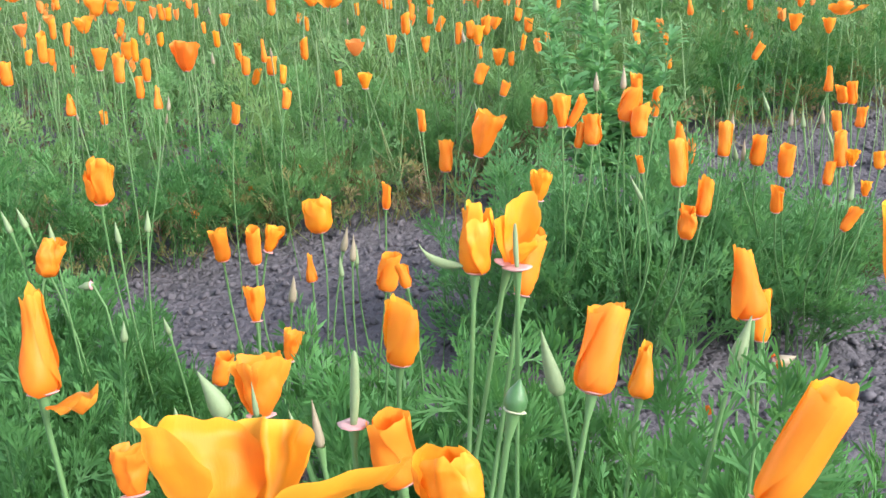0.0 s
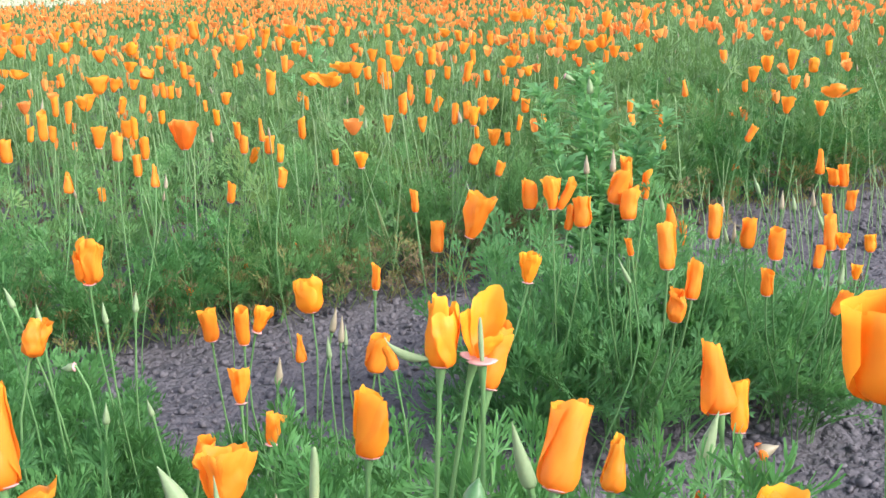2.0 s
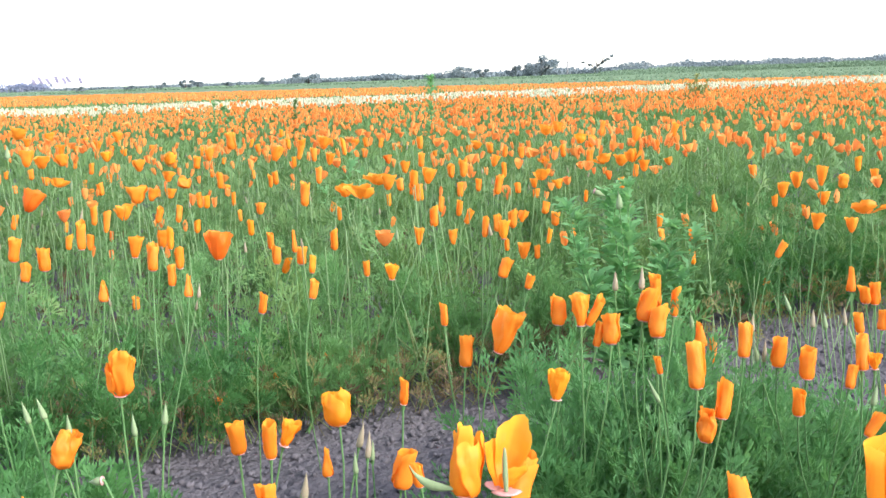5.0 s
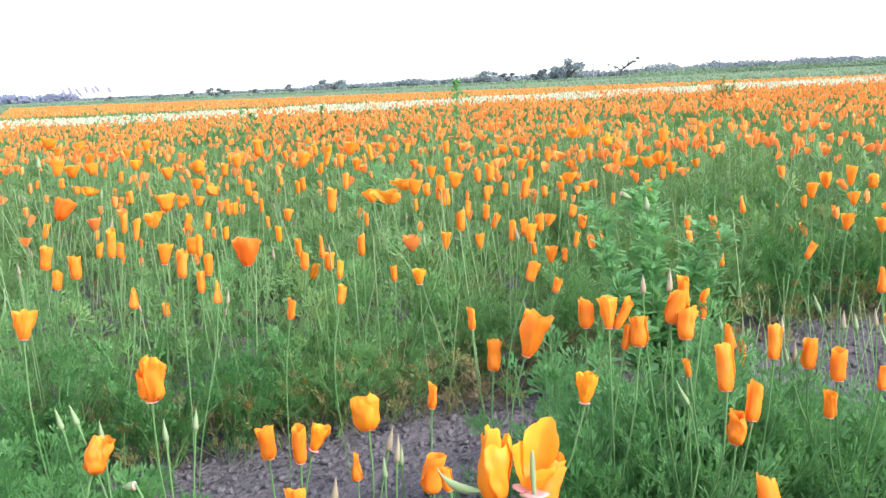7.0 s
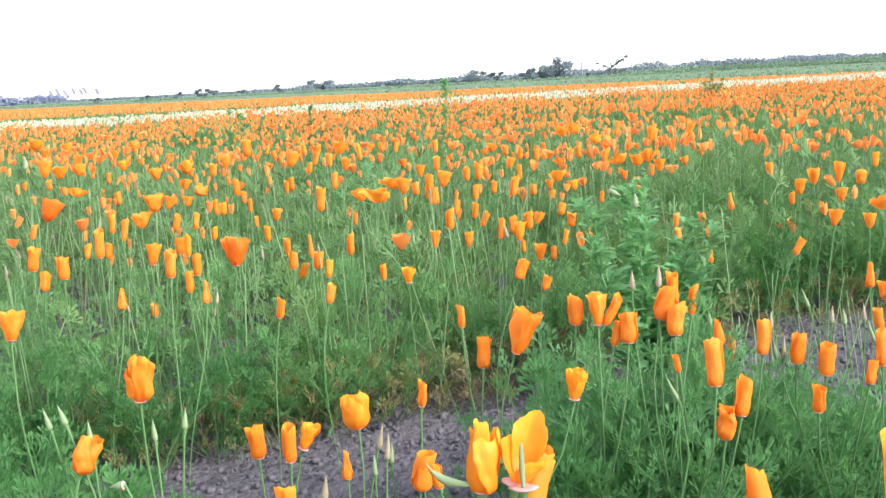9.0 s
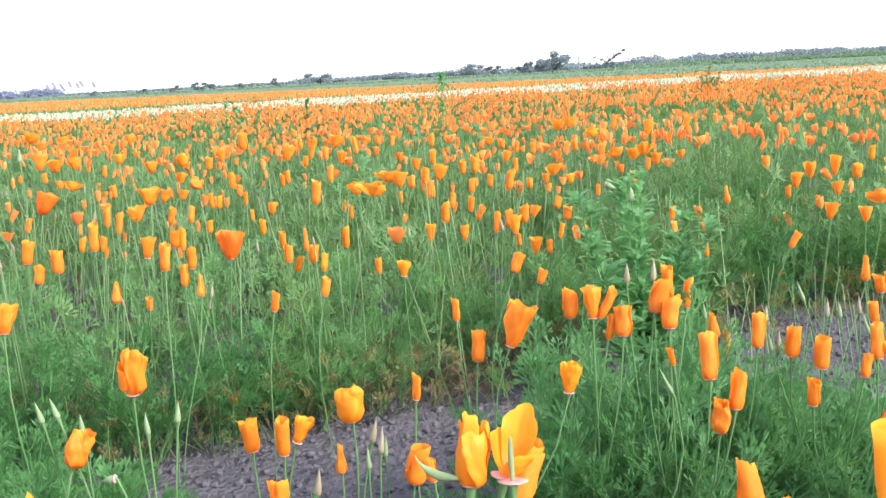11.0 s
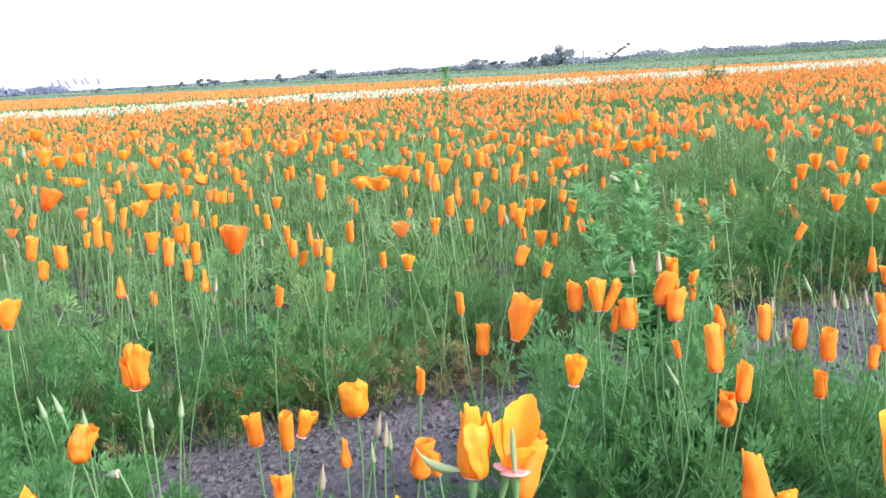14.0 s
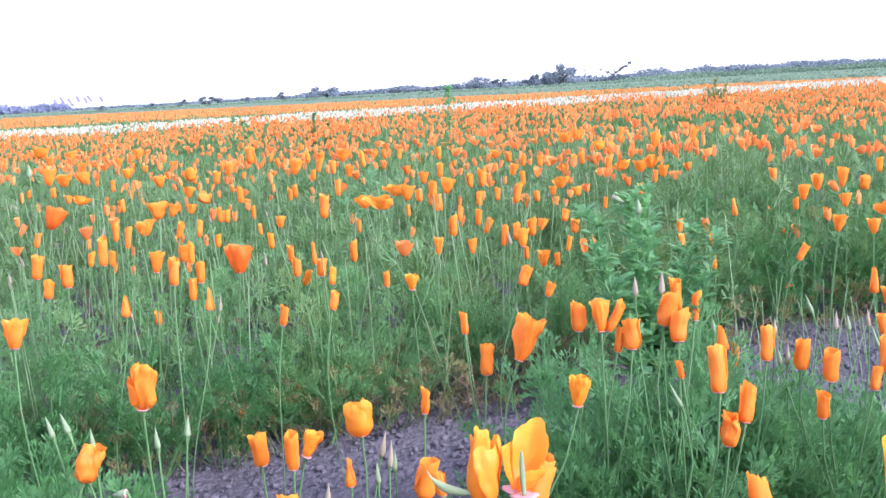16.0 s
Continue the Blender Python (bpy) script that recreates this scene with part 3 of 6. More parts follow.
    ms[:, 2, 3] = 0.01 + 0.10 * rng.random(n) ** 1.6
    scatter_leaves("dry_litter", LEAVES[1], ms, rng, LITTER, "brown dead leaves and stalks where the bushy plants end", "litter")
    # and in the next furrow
    n = 240
    x = rng.uniform(0.3, 2.1, n)
    y = FURROW + ROW_STEP + ROW_SLOPE * x + rng.normal(0, 0.12, n)
    ms = field_leaves(rng, x, y, 0.085)
    ms[:, 2, 3] = rng.uniform(0.02, 0.20, n)
    scatter_leaves("withered_leaves", LEAVES[0.5], ms, rng, DRY, "withered ochre leaves in the overgrown furrow", "foliage")


build_field_foliage()


# ---- flower heads ----
PROFILE_AT = (0.0, 0.05, 0.13, 0.30, 0.60, 0.85, 1.0)


def petal_pattern(seed, turn, span, profile, spiral, tip, ruffle, flop=0.0, tall=1.0, bend=(0.0, 0.0), twist=0.2, slant=(0.0, 0.0), oval=(1.0, 0.0), foot=0.55, crush=(0.0, 0.0), nu=15, nv=15, pleat=0.0):
    """One petal of a head of height 1 and width 1: places, quads and uv. profile: radius at the heights PROFILE_AT; spiral: how far one
    edge wraps over its neighbour; tip: how much the corners are rounded off; flop: degrees by which it falls outwards; bend: how the head bows;
    twist: radians by which it winds round the head; slant: how the mouth is cut aslant; oval: flattening of the head and its turn; foot: share of the width at the foot;
    crush: depth and seed of the dents that the whole head has; pleat: depth of a fold down its middle."""
    rng = random.Random(seed)
    ph = [rng.uniform(0, 6.28) for _ in range(7)]
    lip, fold, crease = rng.uniform(-0.06, 0.16), rng.uniform(0.01, 0.05), 0.011 + 0.10 * ruffle
    jag = 0.85 if foot < 0.5 else 1.0
    v, uv = [], []
    for j in range(nv):
        t = j / (nv - 1)
        for i in range(nu):
            s = 2 * i / (nu - 1) - 1
            edge = 1 - tip * abs(s) ** 2.6 + jag * (0.035 * math.sin(3 * s + ph[0]) + 0.018 * math.sin(8 * s + ph[4]) + 0.010 * math.sin(17 * s + ph[5]))
            h = t * edge
            r = float(np.interp(h, PROFILE_AT, profile))
            r *= 1 + spiral * s * (0.4 + 0.6 * h)
            r += ruffle * h * h * (math.sin(5 * s + ph[1]) + 0.6 * math.sin(9 * s + 4 * h + ph[2])) * 0.5
            r += lip * max(0.0, h - 0.72) * (0.6 + 0.4 * math.sin(2 * s + ph[6]))
            r += fold * h * math.exp(-((s - 0.3 * math.sin(ph[3])) / 0.22) ** 2)
            r += crease * h * math.sin(11 * s + 5 * h + ph[5]) + crease * 0.7 * h * math.sin(6 * s - 8 * h + ph[4])
            r -= pleat * min(1.0, 1.5 * h) * math.exp(-(s / 0.11) ** 2)
            wrap = span * (foot + (1 - foot) * min(1, h * 2.4) ** 0.8)
            a = turn + radians(wrap) * s * 0.5 + twist * h
            z = h + ruffle * 0.25 * h * math.sin(4 * s + ph[3]) - 0.03 * (1 - math.cos(s))
            z += h ** 3 * (slant[0] * math.cos(a) + slant[1] * math.sin(a))
            cx, cy = r * math.cos(a - oval[1]), r * oval[0] * math.sin(a - oval[1])
            co, si = math.cos(oval[1]), math.sin(oval[1])
            p = Vector((cx * co - cy * si + bend[0] * h * h, cx * si + cy * co + bend[1] * h * h, z * tall))
            if crush[0]:
                d = noise.noise_vector(Vector((p.x * 2.1, p.y * 2.1, p.z * 2.6 + crush[1]))) + 0.5 * noise.noise_vector(Vector((p.x * 5, p.y * 5, p.z * 5 - crush[1])))
                p += Vector((d.x, d.y, 0.6 * d.z)) * crush[0] * min(1.0, 0.25 + 1.2 * h)
            if flop:
                axis = Vector((-math.sin(turn), math.cos(turn), 0))
                p = Matrix.Rotation(radians(flop) * min(1, 0.3 + t), 4, axis) @ p
            v.append(tuple(p))
            uv.append((i / (nu - 1), t))
    return v, grid_quads(nu, nv), uv


HEADS = {
    # kind: radii from base to tip, span, spiral, tip, ruffle
    "closed": ((0.17, 0.34, 0.42, 0.45, 0.43, 0.44, 0.48), 160, 0.20, 0.03, 0.04),
    "wrapped": ((0.22, 0.41, 0.46, 0.47, 0.45, 0.44, 0.45), 182, 0.24, 0.03, 0.03),
    "upright": ((0.20, 0.35, 0.43, 0.48, 0.48, 0.47, 0.47), 182, 0.22, 0.02, 0.02),
    "tapered": ((0.26, 0.45, 0.48, 0.43, 0.31, 0.22, 0.19), 185, 0.28, 0.05, 0.02),
    "half_open": ((0.11, 0.19, 0.25, 0.33, 0.43, 0.50, 0.54), 122, 0.12, 0.05, 0.06),
    "open": ((0.08, 0.18, 0.28, 0.39, 0.47, 0.51, 0.55), 114, 0.08, 0.16, 0.07),
    "ruffled": ((0.20, 0.37, 0.45, 0.49, 0.48, 0.44, 0.40), 164, 0.24, 0.08, 0.10),
    "crumpled": ((0.12, 0.27, 0.38, 0.47, 0.50, 0.49, 0.47), 118, 0.22, 0.10, 0.17),
    "domed": ((0.10, 0.26, 0.37, 0.46, 0.50, 0.45, 0.30), 140, 0.20, 0.30, 0.09),
    "spread": ((0.10, 0.24, 0.32, 0.38, 0.44, 0.49, 0.52), 112, 0.10, 0.34, 0.05),
    "bloom": ((0.08, 0.18, 0.28, 0.38, 0.45, 0.48, 0.49), 124, 0.15, 0.42, 0.06),
    "fan": ((0.05, 0.10, 0.16, 0.27, 0.40, 0.44, 0.40), 138, 0.04, 0.34, 0.06),
}
HEAD_MESH = {}


def head_petals(kind, variant, fine=True):
    """The petal meshes of one of six builds of this kind of head, made once and shared."""
    if (kind, variant, fine) not in HEAD_MESH:
        prof, span, spiral, tip, ruffle = HEADS[kind]
        rng = random.Random(hash_of(kind) + variant)
        made, count = [], {"ruffled": 6, "crumpled": 6, "fan": 3}.get(kind, 4)
        furled = kind in ("closed", "wrapped", "tapered", "upright")
        wind = {"closed": 0.6, "wrapped": 1.25, "tapered": 1.1, "ruffled": 0.4}.get(kind, 0.15) * rng.uniform(0.7, 1.2) * (1 if variant % 3 else -1)
        crush = {"ruffled": 0.16, "crumpled": 0.24, "domed": 0.10, "bloom": 0.03, "closed": 0.075, "wrapped": 0.05, "tapered": 0.05, "half_open": 0.11, "open": 0.14, "spread": 0.12, "fan": 0.08}.get(kind, 0.0)
        slant = (rng.uniform(-0.07, 0.07), rng.uniform(-0.07, 0.07)) if furled else (0.0, 0.0)
        oval = (rng.uniform(0.72, 1.0) if furled else rng.uniform(0.85, 1.0), rng.uniform(0, 3.14)) if kind not in ("bloom", "fan") else (1.0, 0.0)
        bow = 0.05 if kind == "tapered" else 0.10
        bend = (rng.uniform(-bow, bow), rng.uniform(-bow, bow)) if kind not in ("bloom", "fan", "upright") else (0, 0)
        start = 0.0 if kind == "bloom" else rng.uniform(0, 6.28)
        for k in range(count):
            lay = 1.0 - 0.10 * (k % 2) - (0.28 if k >= 4 else 0)
            flop = 0
            if kind == "spread" and k in (0, 2):
                flop = 12
            if kind == "bloom":
                flop = (34, 0, 4, 0)[k]
            if kind == "fan":
                flop = (5, 9, 0)[k]
            if kind == "open" and k == variant % 4:
                flop = 22
            pr = [r * lay * rng.uniform(0.96, 1.04) for r in prof]
            turn = start + k * 2 * math.pi / min(count, 4) + rng.uniform(-0.2, 0.2)
            tall = rng.uniform(0.90, 1.02)
            if kind == "bloom":
                turn, tall = (-0.40, 1.20, 3.55, 2.35)[k], (1.0, 0.98, 1.0, 1.0)[k]
            if kind == "fan":
                turn, tall = (1.20, 2.25, -0.6)[k], (1.0, 0.70, 0.45)[k]
            if kind == "crumpled":
                tall, flop = (0.80, 0.98, 0.72, 0.92, 1.0, 0.90)[k], (9, 0, 0, 4, 0, 0)[k]
            if kind == "ruffled":
                tall = (0.92, 0.98, 0.82, 0.95, 1.0, 0.97)[k]
            made.append(petal_pattern(rng.randint(0, 9999), turn, span, pr, spiral * (1 if wind > 0 else -1), tip, ruffle, flop, tall, bend, wind, slant, oval, 0.42 if furled else 0.5, (crush, 7.0 * variant + hash_of(kind) % 13), *((31, 21) if kind == "bloom" else (15, 15) if fine else (9, 9)), 0.20 if kind == "bloom" and k == 1 else 0.0))
        HEAD_MESH[kind, variant, fine] = [made, {}]
    return HEAD_MESH[kind, variant, fine]


def hash_of(word):
    return sum(ord(c) * (i + 3) for i, c in enumerate(word))


RIM_MESH = {}


def stem_points(root, top, way, bow, reach=0.35):
    """A stem that rises from root and ends at top along way."""
    root, top, way = Vector(root), Vector(top), Vector(way)
    length = (top - root).length
    c1 = root + Vector((bow[0], bow[1], 0.45 * length))
    c2 = top - way * reach * length
    pts = []
    for t in (0, 0.125, 0.25, 0.375, 0.5, 0.65, 0.8, 0.978, 1.0):
        pts.append(root * (1 - t) ** 3 + c1 * 3 * t * (1 - t) ** 2 + c2 * 3 * t * t * (1 - t) + top * t ** 3)
    return pts


COUNT = [0]
TONE_WORDS = {"orange": "bright orange", "golden": "golden orange", "deep": "deep reddish orange"}
KIND_WORDS = {"closed": "furled into a tube", "wrapped": "with spirally wrapped petals", "tapered": "closed to a tapered cone", "upright": "furled upright with a flat rim", "half_open": "half open like a cup",
              "open": "with spread open petals", "ruffled": "with crumpled ruffled petals", "crumpled": "with torn crumpled petals", "domed": "with rounded petals folded inwards", "spread": "with one petal spread aside", "fan": "shedding, with one tall upright petal",
              "bloom": "wide open, one petal flopped over"}


def head_frame(tilt, rng, sway=9, spin=None, away=-7):
    """Rotation of a head: leaning by tilt degrees across the view, turned about its own axis."""
    return Matrix.Rotation(radians(tilt), 3, 'Y') @ Matrix.Rotation(radians(away + rng.uniform(-sway, sway)), 3, 'X') @ Matrix.Rotation(rng.uniform(0, 6.28) if spin is None else spin, 3, 'Z')


def stalk(thing, x, y, z, rot, rng, thick, reach=0.35):
    """The stem below a head, as a part of thing, rooted on the ground."""
    way = rot @ Vector((0, 0, 1))
    lean = rng.uniform(0.08, 0.30) if reach > 0.1 else 0.05
    rx, ry = x - way.x * z * lean + rng.uniform(-0.03, 0.03), y + 0.02 + rng.uniform(-0.03, 0.04)
    if y < 2.1:
        px, py, pr = min(((p[0], p[1], p[2]) for p in NEAR_PLANTS + BACK_PLANTS), key=lambda p: (p[0] - rx) ** 2 + (p[1] - ry) ** 2)
        away = math.hypot(px - rx, py - ry)
        if away < 0.5:
            pull = min(max(0.0, away - 0.95 * pr), 0.08) / max(away, 0.01)
            if y > 1.3 and x > 0.15:        # rooted well inside the bushy plants
                pull = max(pull, min(max(0.0, away - 0.35 * pr), 0.22) / max(away, 0.01))
            rx, ry = rx + (px - rx) * pull, ry + (py - ry) * pull
    pts = stem_points((rx, ry, -0.005), (x, y, z), way, (rng.uniform(-0.02, 0.02), rng.uniform(-0.02, 0.02)), reach)
    base = Vector((rx, ry, 0))
    rad = [thick * (0.75 + 0.25 * i / 8) for i in range(8)] + [thick * 2.1]
    v, q = tube([p - base for p in pts], rad, 6)
    thing.location = base
    return base, link_quads("stem", v, q, STEM, thing)


def poppy(kind, tone, x, y, z, length, width, tilt, extra=""):
    """One flower on its stem; (x, y, z) is the foot of its petals."""
    COUNT[0] += 1
    rng = random.Random(COUNT[0])
    thing = tagged(new("california_poppy"), f"{TONE_WORDS[tone]} poppy flower {KIND_WORDS[kind]}", "poppy", "poppies in the field")
    rot = head_frame(tilt, rng, 0, 0.0, -27 if kind == "bloom" else -5) if kind in ("bloom", "fan") else head_frame(tilt, rng, 9, None, -14 if y < 0.8 else -7)
    base, stem = stalk(thing, x, y, z, rot, rng, 0.0015 if y > 0.8 else 0.0014)
    made, cache = head_petals(kind, COUNT[0] % 6, y < 2.2)
    m = Matrix.LocRotScale(Vector((x, y, z)) - base, rot, Vector((width, width, length)))
    for k, (v, q, uv) in enumerate(made):
        if (k, tone) not in cache:
            petal = link_quads("petal", v, q, PETAL[tone], thing, uv)
            cache[k, tone] = petal.data
        else:
            petal = new("petal", cache[k, tone])
            petal.parent = thing
        petal.matrix_basis = m
    if y < 2.4:
        if "rim" not in RIM_MESH:
            v, q = turned([(0.0, -0.05), (0.18, -0.04), (0.34, 0.02), (0.39, 0.05), (0.33, 0.07), (0.12, 0.05), (0.0, 0.05)], 12, 0.05, random.Random(2))
            rim = link_quads("receptacle", v, q, RIM, stem)
            RIM_MESH["rim"] = rim.data
        else:
            rim = new("receptacle", RIM_MESH["rim"])
            rim.parent = stem
        w = min(width, 0.024) * 0.82
        rim.matrix_basis = Matrix.LocRotScale(Vector((x, y, z)) - base, rot, Vector((w, w, w)))
        rim["label"] = "pinkish collar under the petals"
    if extra == "loose petal":
        v, q, uv = petal_pattern(77, 0.0, 100, (0.05, 0.16, 0.22, 0.30, 0.36, 0.34, 0.26), 0.05, 0.3, 0.08, 58, 0.9)
        loose = link_quads("petal", v, q, PETAL[tone], thing, uv)
        loose.matrix_basis = Matrix.LocRotScale(Vector((x + 0.002, y - 0.006, z - 0.002)) - base, Matrix.Rotation(-0.35, 3, 'Z'), Vector((width * 1.5, width * 1.5, length * 1.0)))
        loose["label"] = "loose orange petal hanging aside"
    if extra == "bract":
        v = [(-0.0215 * t - 0.004 * math.sin(3 * t), 0.002 * s * s, 0.012 * t * t + 0.0026 * s * math.sin(math.pi * min(1, t + 0.08)) + 0.002) for t in [i / 8 for i in range(9)] for s in (-1, 0, 1)]
        bract = link_quads("bract", v, grid_quads(3, 9), BUD["green"], thing)
        bract.location = Vector((x - 0.004, y - 0.004, z + 0.003)) - base
        bract["label"] = "pale green shed bud cap"
    return thing


SEED_FORMS = {
    "bud": [(0.0, 0.0), (0.32, 0.01), (0.46, 0.07), (0.50, 0.18), (0.44, 0.36), (0.31, 0.57), (0.16, 0.78), (0.06, 0.93), (0.0, 1.0)],
    "pod": [(0.0, 0.0), (0.22, 0.0), (0.38, 0.10), (0.50, 0.32), (0.46, 0.60), (0.30, 0.84), (0.12, 0.96), (0.0, 1.0)],
    "longpod": [(0.0, 0.0), (0.34, 0.01), (0.42, 0.10), (0.50, 0.40), (0.46, 0.75), (0.30, 0.92), (0.22, 0.97), (0.0, 1.0)],
    "capsule": [(0.0, 0.0), (0.34, 0.02), (0.50, 0.16), (0.50, 0.42), (0.36, 0.64), (0.16, 0.84), (0.06, 0.96), (0.0, 1.0)],
    "nod": [(0.0, 0.0), (0.40, 0.03), (0.50, 0.22), (0.46, 0.42), (0.30, 0.62), (0.14, 0.82), (0.05, 0.95), (0.0, 1.0)],
}
SEED_WORDS = {"bud": "pointed unopened poppy bud on a thin stem", "pod": "swollen pale poppy seed pod on a stem", "longpod": "long slender green poppy pod with a pink collar",
              "capsule": "short dark green poppy bud with a pointed cap", "nod": "nodding fading poppy head on a bent stem"}


def seed_head(kind, tone, x, y, z, length, width, tilt):
    """A bud or a seed pod on its stem; (x, y, z) is its foot."""
    COUNT[0] += 1
    rng = random.Random(COUNT[0])
    words = ("pinkish " if tone == "pink" else "grey-green ") if kind == "bud" else ""
    thing = tagged(new("poppy_bud" if kind in ("bud", "capsule", "nod") else "poppy_seed_pod"), words + SEED_WORDS[kind], "poppy bud", "poppy buds and pods")
    rot = head_frame(tilt, rng, 6)
    base, stem = stalk(thing, x, y, z, rot, rng, 0.0013 if kind != "capsule" else 0.0016, (0.16 if tone == "pink" else 0.06) if kind == "nod" else 0.35)
    v, q = turned(SEED_FORMS[kind], 10, 0.05, rng)
    width *= 0.84 if kind == "bud" else 1.0
    v = [(px * width + 0.05 * length * math.sin(2 * pz), py * width, pz * length) for px, py, pz in v]
    pod = link_quads("pod", v, q, BUD[tone], thing)
    pod.matrix_basis = Matrix.LocRotScale(Vector((x, y, z)) - base, rot, None)
    if kind == "nod" and tone == "pink":      # withered petals still hang round it
        for k in range(3):
            v, q, uv = petal_pattern(900 + k, 2.1 * k, 90, (0.3, 0.5, 0.6, 0.66, 0.6, 0.5, 0.4), 0.05, 0.3, 0.10, 12, 0.7)
            petal = link_quads("petal", v, q, PETAL["deep"], thing, uv)
            petal.matrix_basis = pod.matrix_basis @ Matrix.Diagonal((width, width, 0.6 * length, 1))
            petal["label"] = "withered orange petal"
    if kind in ("longpod", "pod", "nod", "capsule"):
        w = max(width, 0.006) * (2.4 if kind == "longpod" else 1.1)
        rv, rq = turned([(0.0, -0.12), (0.12, -0.10), (0.40, 0.0), (0.48, 0.05), (0.30, 0.06), (0.0, 0.05)], 12, 0.1, rng)
        rim = link_quads("receptacle", np.array(rv) * w, rq, COLLAR if kind in ("capsule", "pod") else RIM, stem)
        rim.matrix_basis = pod.matrix_basis
        rim["label"] = "pale collar" if kind in ("capsule", "pod") else "pinkish collar"
    return thing


poppy("wrapped", "orange", 0.193, 0.455, 0.539, 0.0399, 0.0185, 13)
poppy("tapered", "orange", 0.282, 0.544, 0.535, 0.0391, 0.0199, -6)
poppy("closed", "golden", 0.326, 0.689, 0.455, 0.0347, 0.0143, 4)
poppy("tapered", "golden", 0.230, 0.574, 0.475, 0.0312, 0.0147, 9)
poppy("wrapped", "golden", 0.098, 0.555, 0.507, 0.0363, 0.0185, 6)
poppy("ruffled", "golden", 0.142, 0.508, 0.577, 0.0330, 0.0162, 5, "bract")
poppy("fan", "golden", 0.158, 0.510, 0.580, 0.0352, 0.0238, 15)
poppy("closed", "orange", 0.164, 0.515, 0.562, 0.0337, 0.0144, 14)
poppy("tapered", "orange", -0.053, 0.453, 0.545, 0.0469, 0.0224, -3, "loose petal")
poppy("half_open", "orange", 0.031, 0.507, 0.503, 0.0304, 0.0275, 0)
poppy("wrapped", "orange", -0.113, 0.922, 0.318, 0.0297, 0.0202, 14)
poppy("half_open", "orange", -0.047, 0.932, 0.336, 0.0308, 0.0191, 10)
poppy("closed", "orange", 0.047, 0.944, 0.353, 0.0223, 0.0159, 8)
poppy("bloom", "golden", 0.077, 0.294, 0.581, 0.0321, 0.0527, 0)
poppy("wrapped", "orange", 0.109, 0.430, 0.510, 0.0322, 0.0200, -10)
poppy("domed", "golden", 0.137, 0.340, 0.552, 0.0239, 0.0233, 0)
poppy("upright", "golden", 0.238, 0.332, 0.559, 0.0460, 0.0212, 33)
poppy("half_open", "orange", -0.020, 0.457, 0.489, 0.0252, 0.0223, -8)
poppy("upright", "golden", 0.324, 0.431, 0.589, 0.0413, 0.0334, 0)
poppy("crumpled", "orange", -0.303, 1.184, 0.421, 0.0570, 0.0290, 2)
poppy("ruffled", "orange", -0.339, 1.089, 0.371, 0.0419, 0.0300, 18)
poppy("closed", "orange", -0.205, 1.312, 0.303, 0.0440, 0.0249, -2)
poppy("closed", "orange", -0.152, 1.268, 0.313, 0.0466, 0.0191, 0)
poppy("half_open", "golden", -0.143, 1.300, 0.318, 0.0361, 0.0217, 22)
poppy("domed", "golden", -0.108, 1.499, 0.276, 0.0530, 0.0430, -8)
poppy("closed", "orange", 0.005, 1.360, 0.352, 0.0342, 0.0141, 6)
poppy("tapered", "orange", -0.114, 1.428, 0.227, 0.0398, 0.0159, -3)
poppy("half_open", "orange", -0.106, 1.059, 0.323, 0.0381, 0.0226, -5)
poppy("wrapped", "orange", 0.004, 1.311, 0.256, 0.0509, 0.0276, 8)
poppy("closed", "orange", 0.043, 1.191, 0.306, 0.0303, 0.0145, -12)
poppy("closed", "orange", -0.257, 2.053, 0.350, 0.0379, 0.0201, 12)
poppy("closed", "orange", 0.032, 1.724, 0.370, 0.0372, 0.0149, -2)
poppy("wrapped", "orange", 0.074, 1.569, 0.344, 0.0476, 0.0238, 5)
poppy("half_open", "orange", 0.124, 1.538, 0.373, 0.0663, 0.0431, 22)
poppy("wrapped", "orange", 0.212, 1.494, 0.424, 0.0414, 0.0215, 3)
poppy("half_open", "orange", 0.243, 1.477, 0.426, 0.0471, 0.0267, 0)
poppy("closed", "orange", 0.252, 1.478, 0.427, 0.0440, 0.0157, 30)
poppy("half_open", "golden", 0.204, 1.358, 0.357, 0.0425, 0.0264, 6)
poppy("closed", "orange", 0.284, 1.475, 0.400, 0.0424, 0.0251, 3)
poppy("closed", "orange", 0.264, 1.483, 0.395, 0.0348, 0.0127, 12)
poppy("wrapped", "orange", 0.329, 1.485, 0.430, 0.0487, 0.0251, 14)
poppy("closed", "orange", 0.356, 1.559, 0.433, 0.0494, 0.0214, -2)
poppy("closed", "orange", 0.346, 1.462, 0.412, 0.0434, 0.0279, 2)
poppy("closed", "orange", 0.381, 1.559, 0.419, 0.0411, 0.0165, 6)
poppy("wrapped", "orange", 0.377, 1.316, 0.383, 0.0589, 0.0238, 0)
poppy("tapered", "orange", 0.427, 1.603, 0.362, 0.0382, 0.0204, -2)
poppy("closed", "orange", 0.461, 1.697, 0.309, 0.0415, 0.0126, 2)
poppy("closed", "orange", 0.342, 1.395, 0.380, 0.0245, 0.0097, -10)
poppy("closed", "orange", 0.417, 1.370, 0.326, 0.0498, 0.0220, 9)
poppy("ruffled", "orange", 0.394, 1.353, 0.301, 0.0436, 0.0247, 6)
poppy("wrapped", "orange", 0.481, 1.555, 0.357, 0.0510, 0.0214, 6)
poppy("wrapped", "orange", 0.531, 1.565, 0.340, 0.0464, 0.0215, 6)
poppy("closed", "orange", 0.568, 1.545, 0.326, 0.0458, 0.0245, 5)
poppy("closed", "orange", 0.545, 1.495, 0.288, 0.0398, 0.0191, 2)
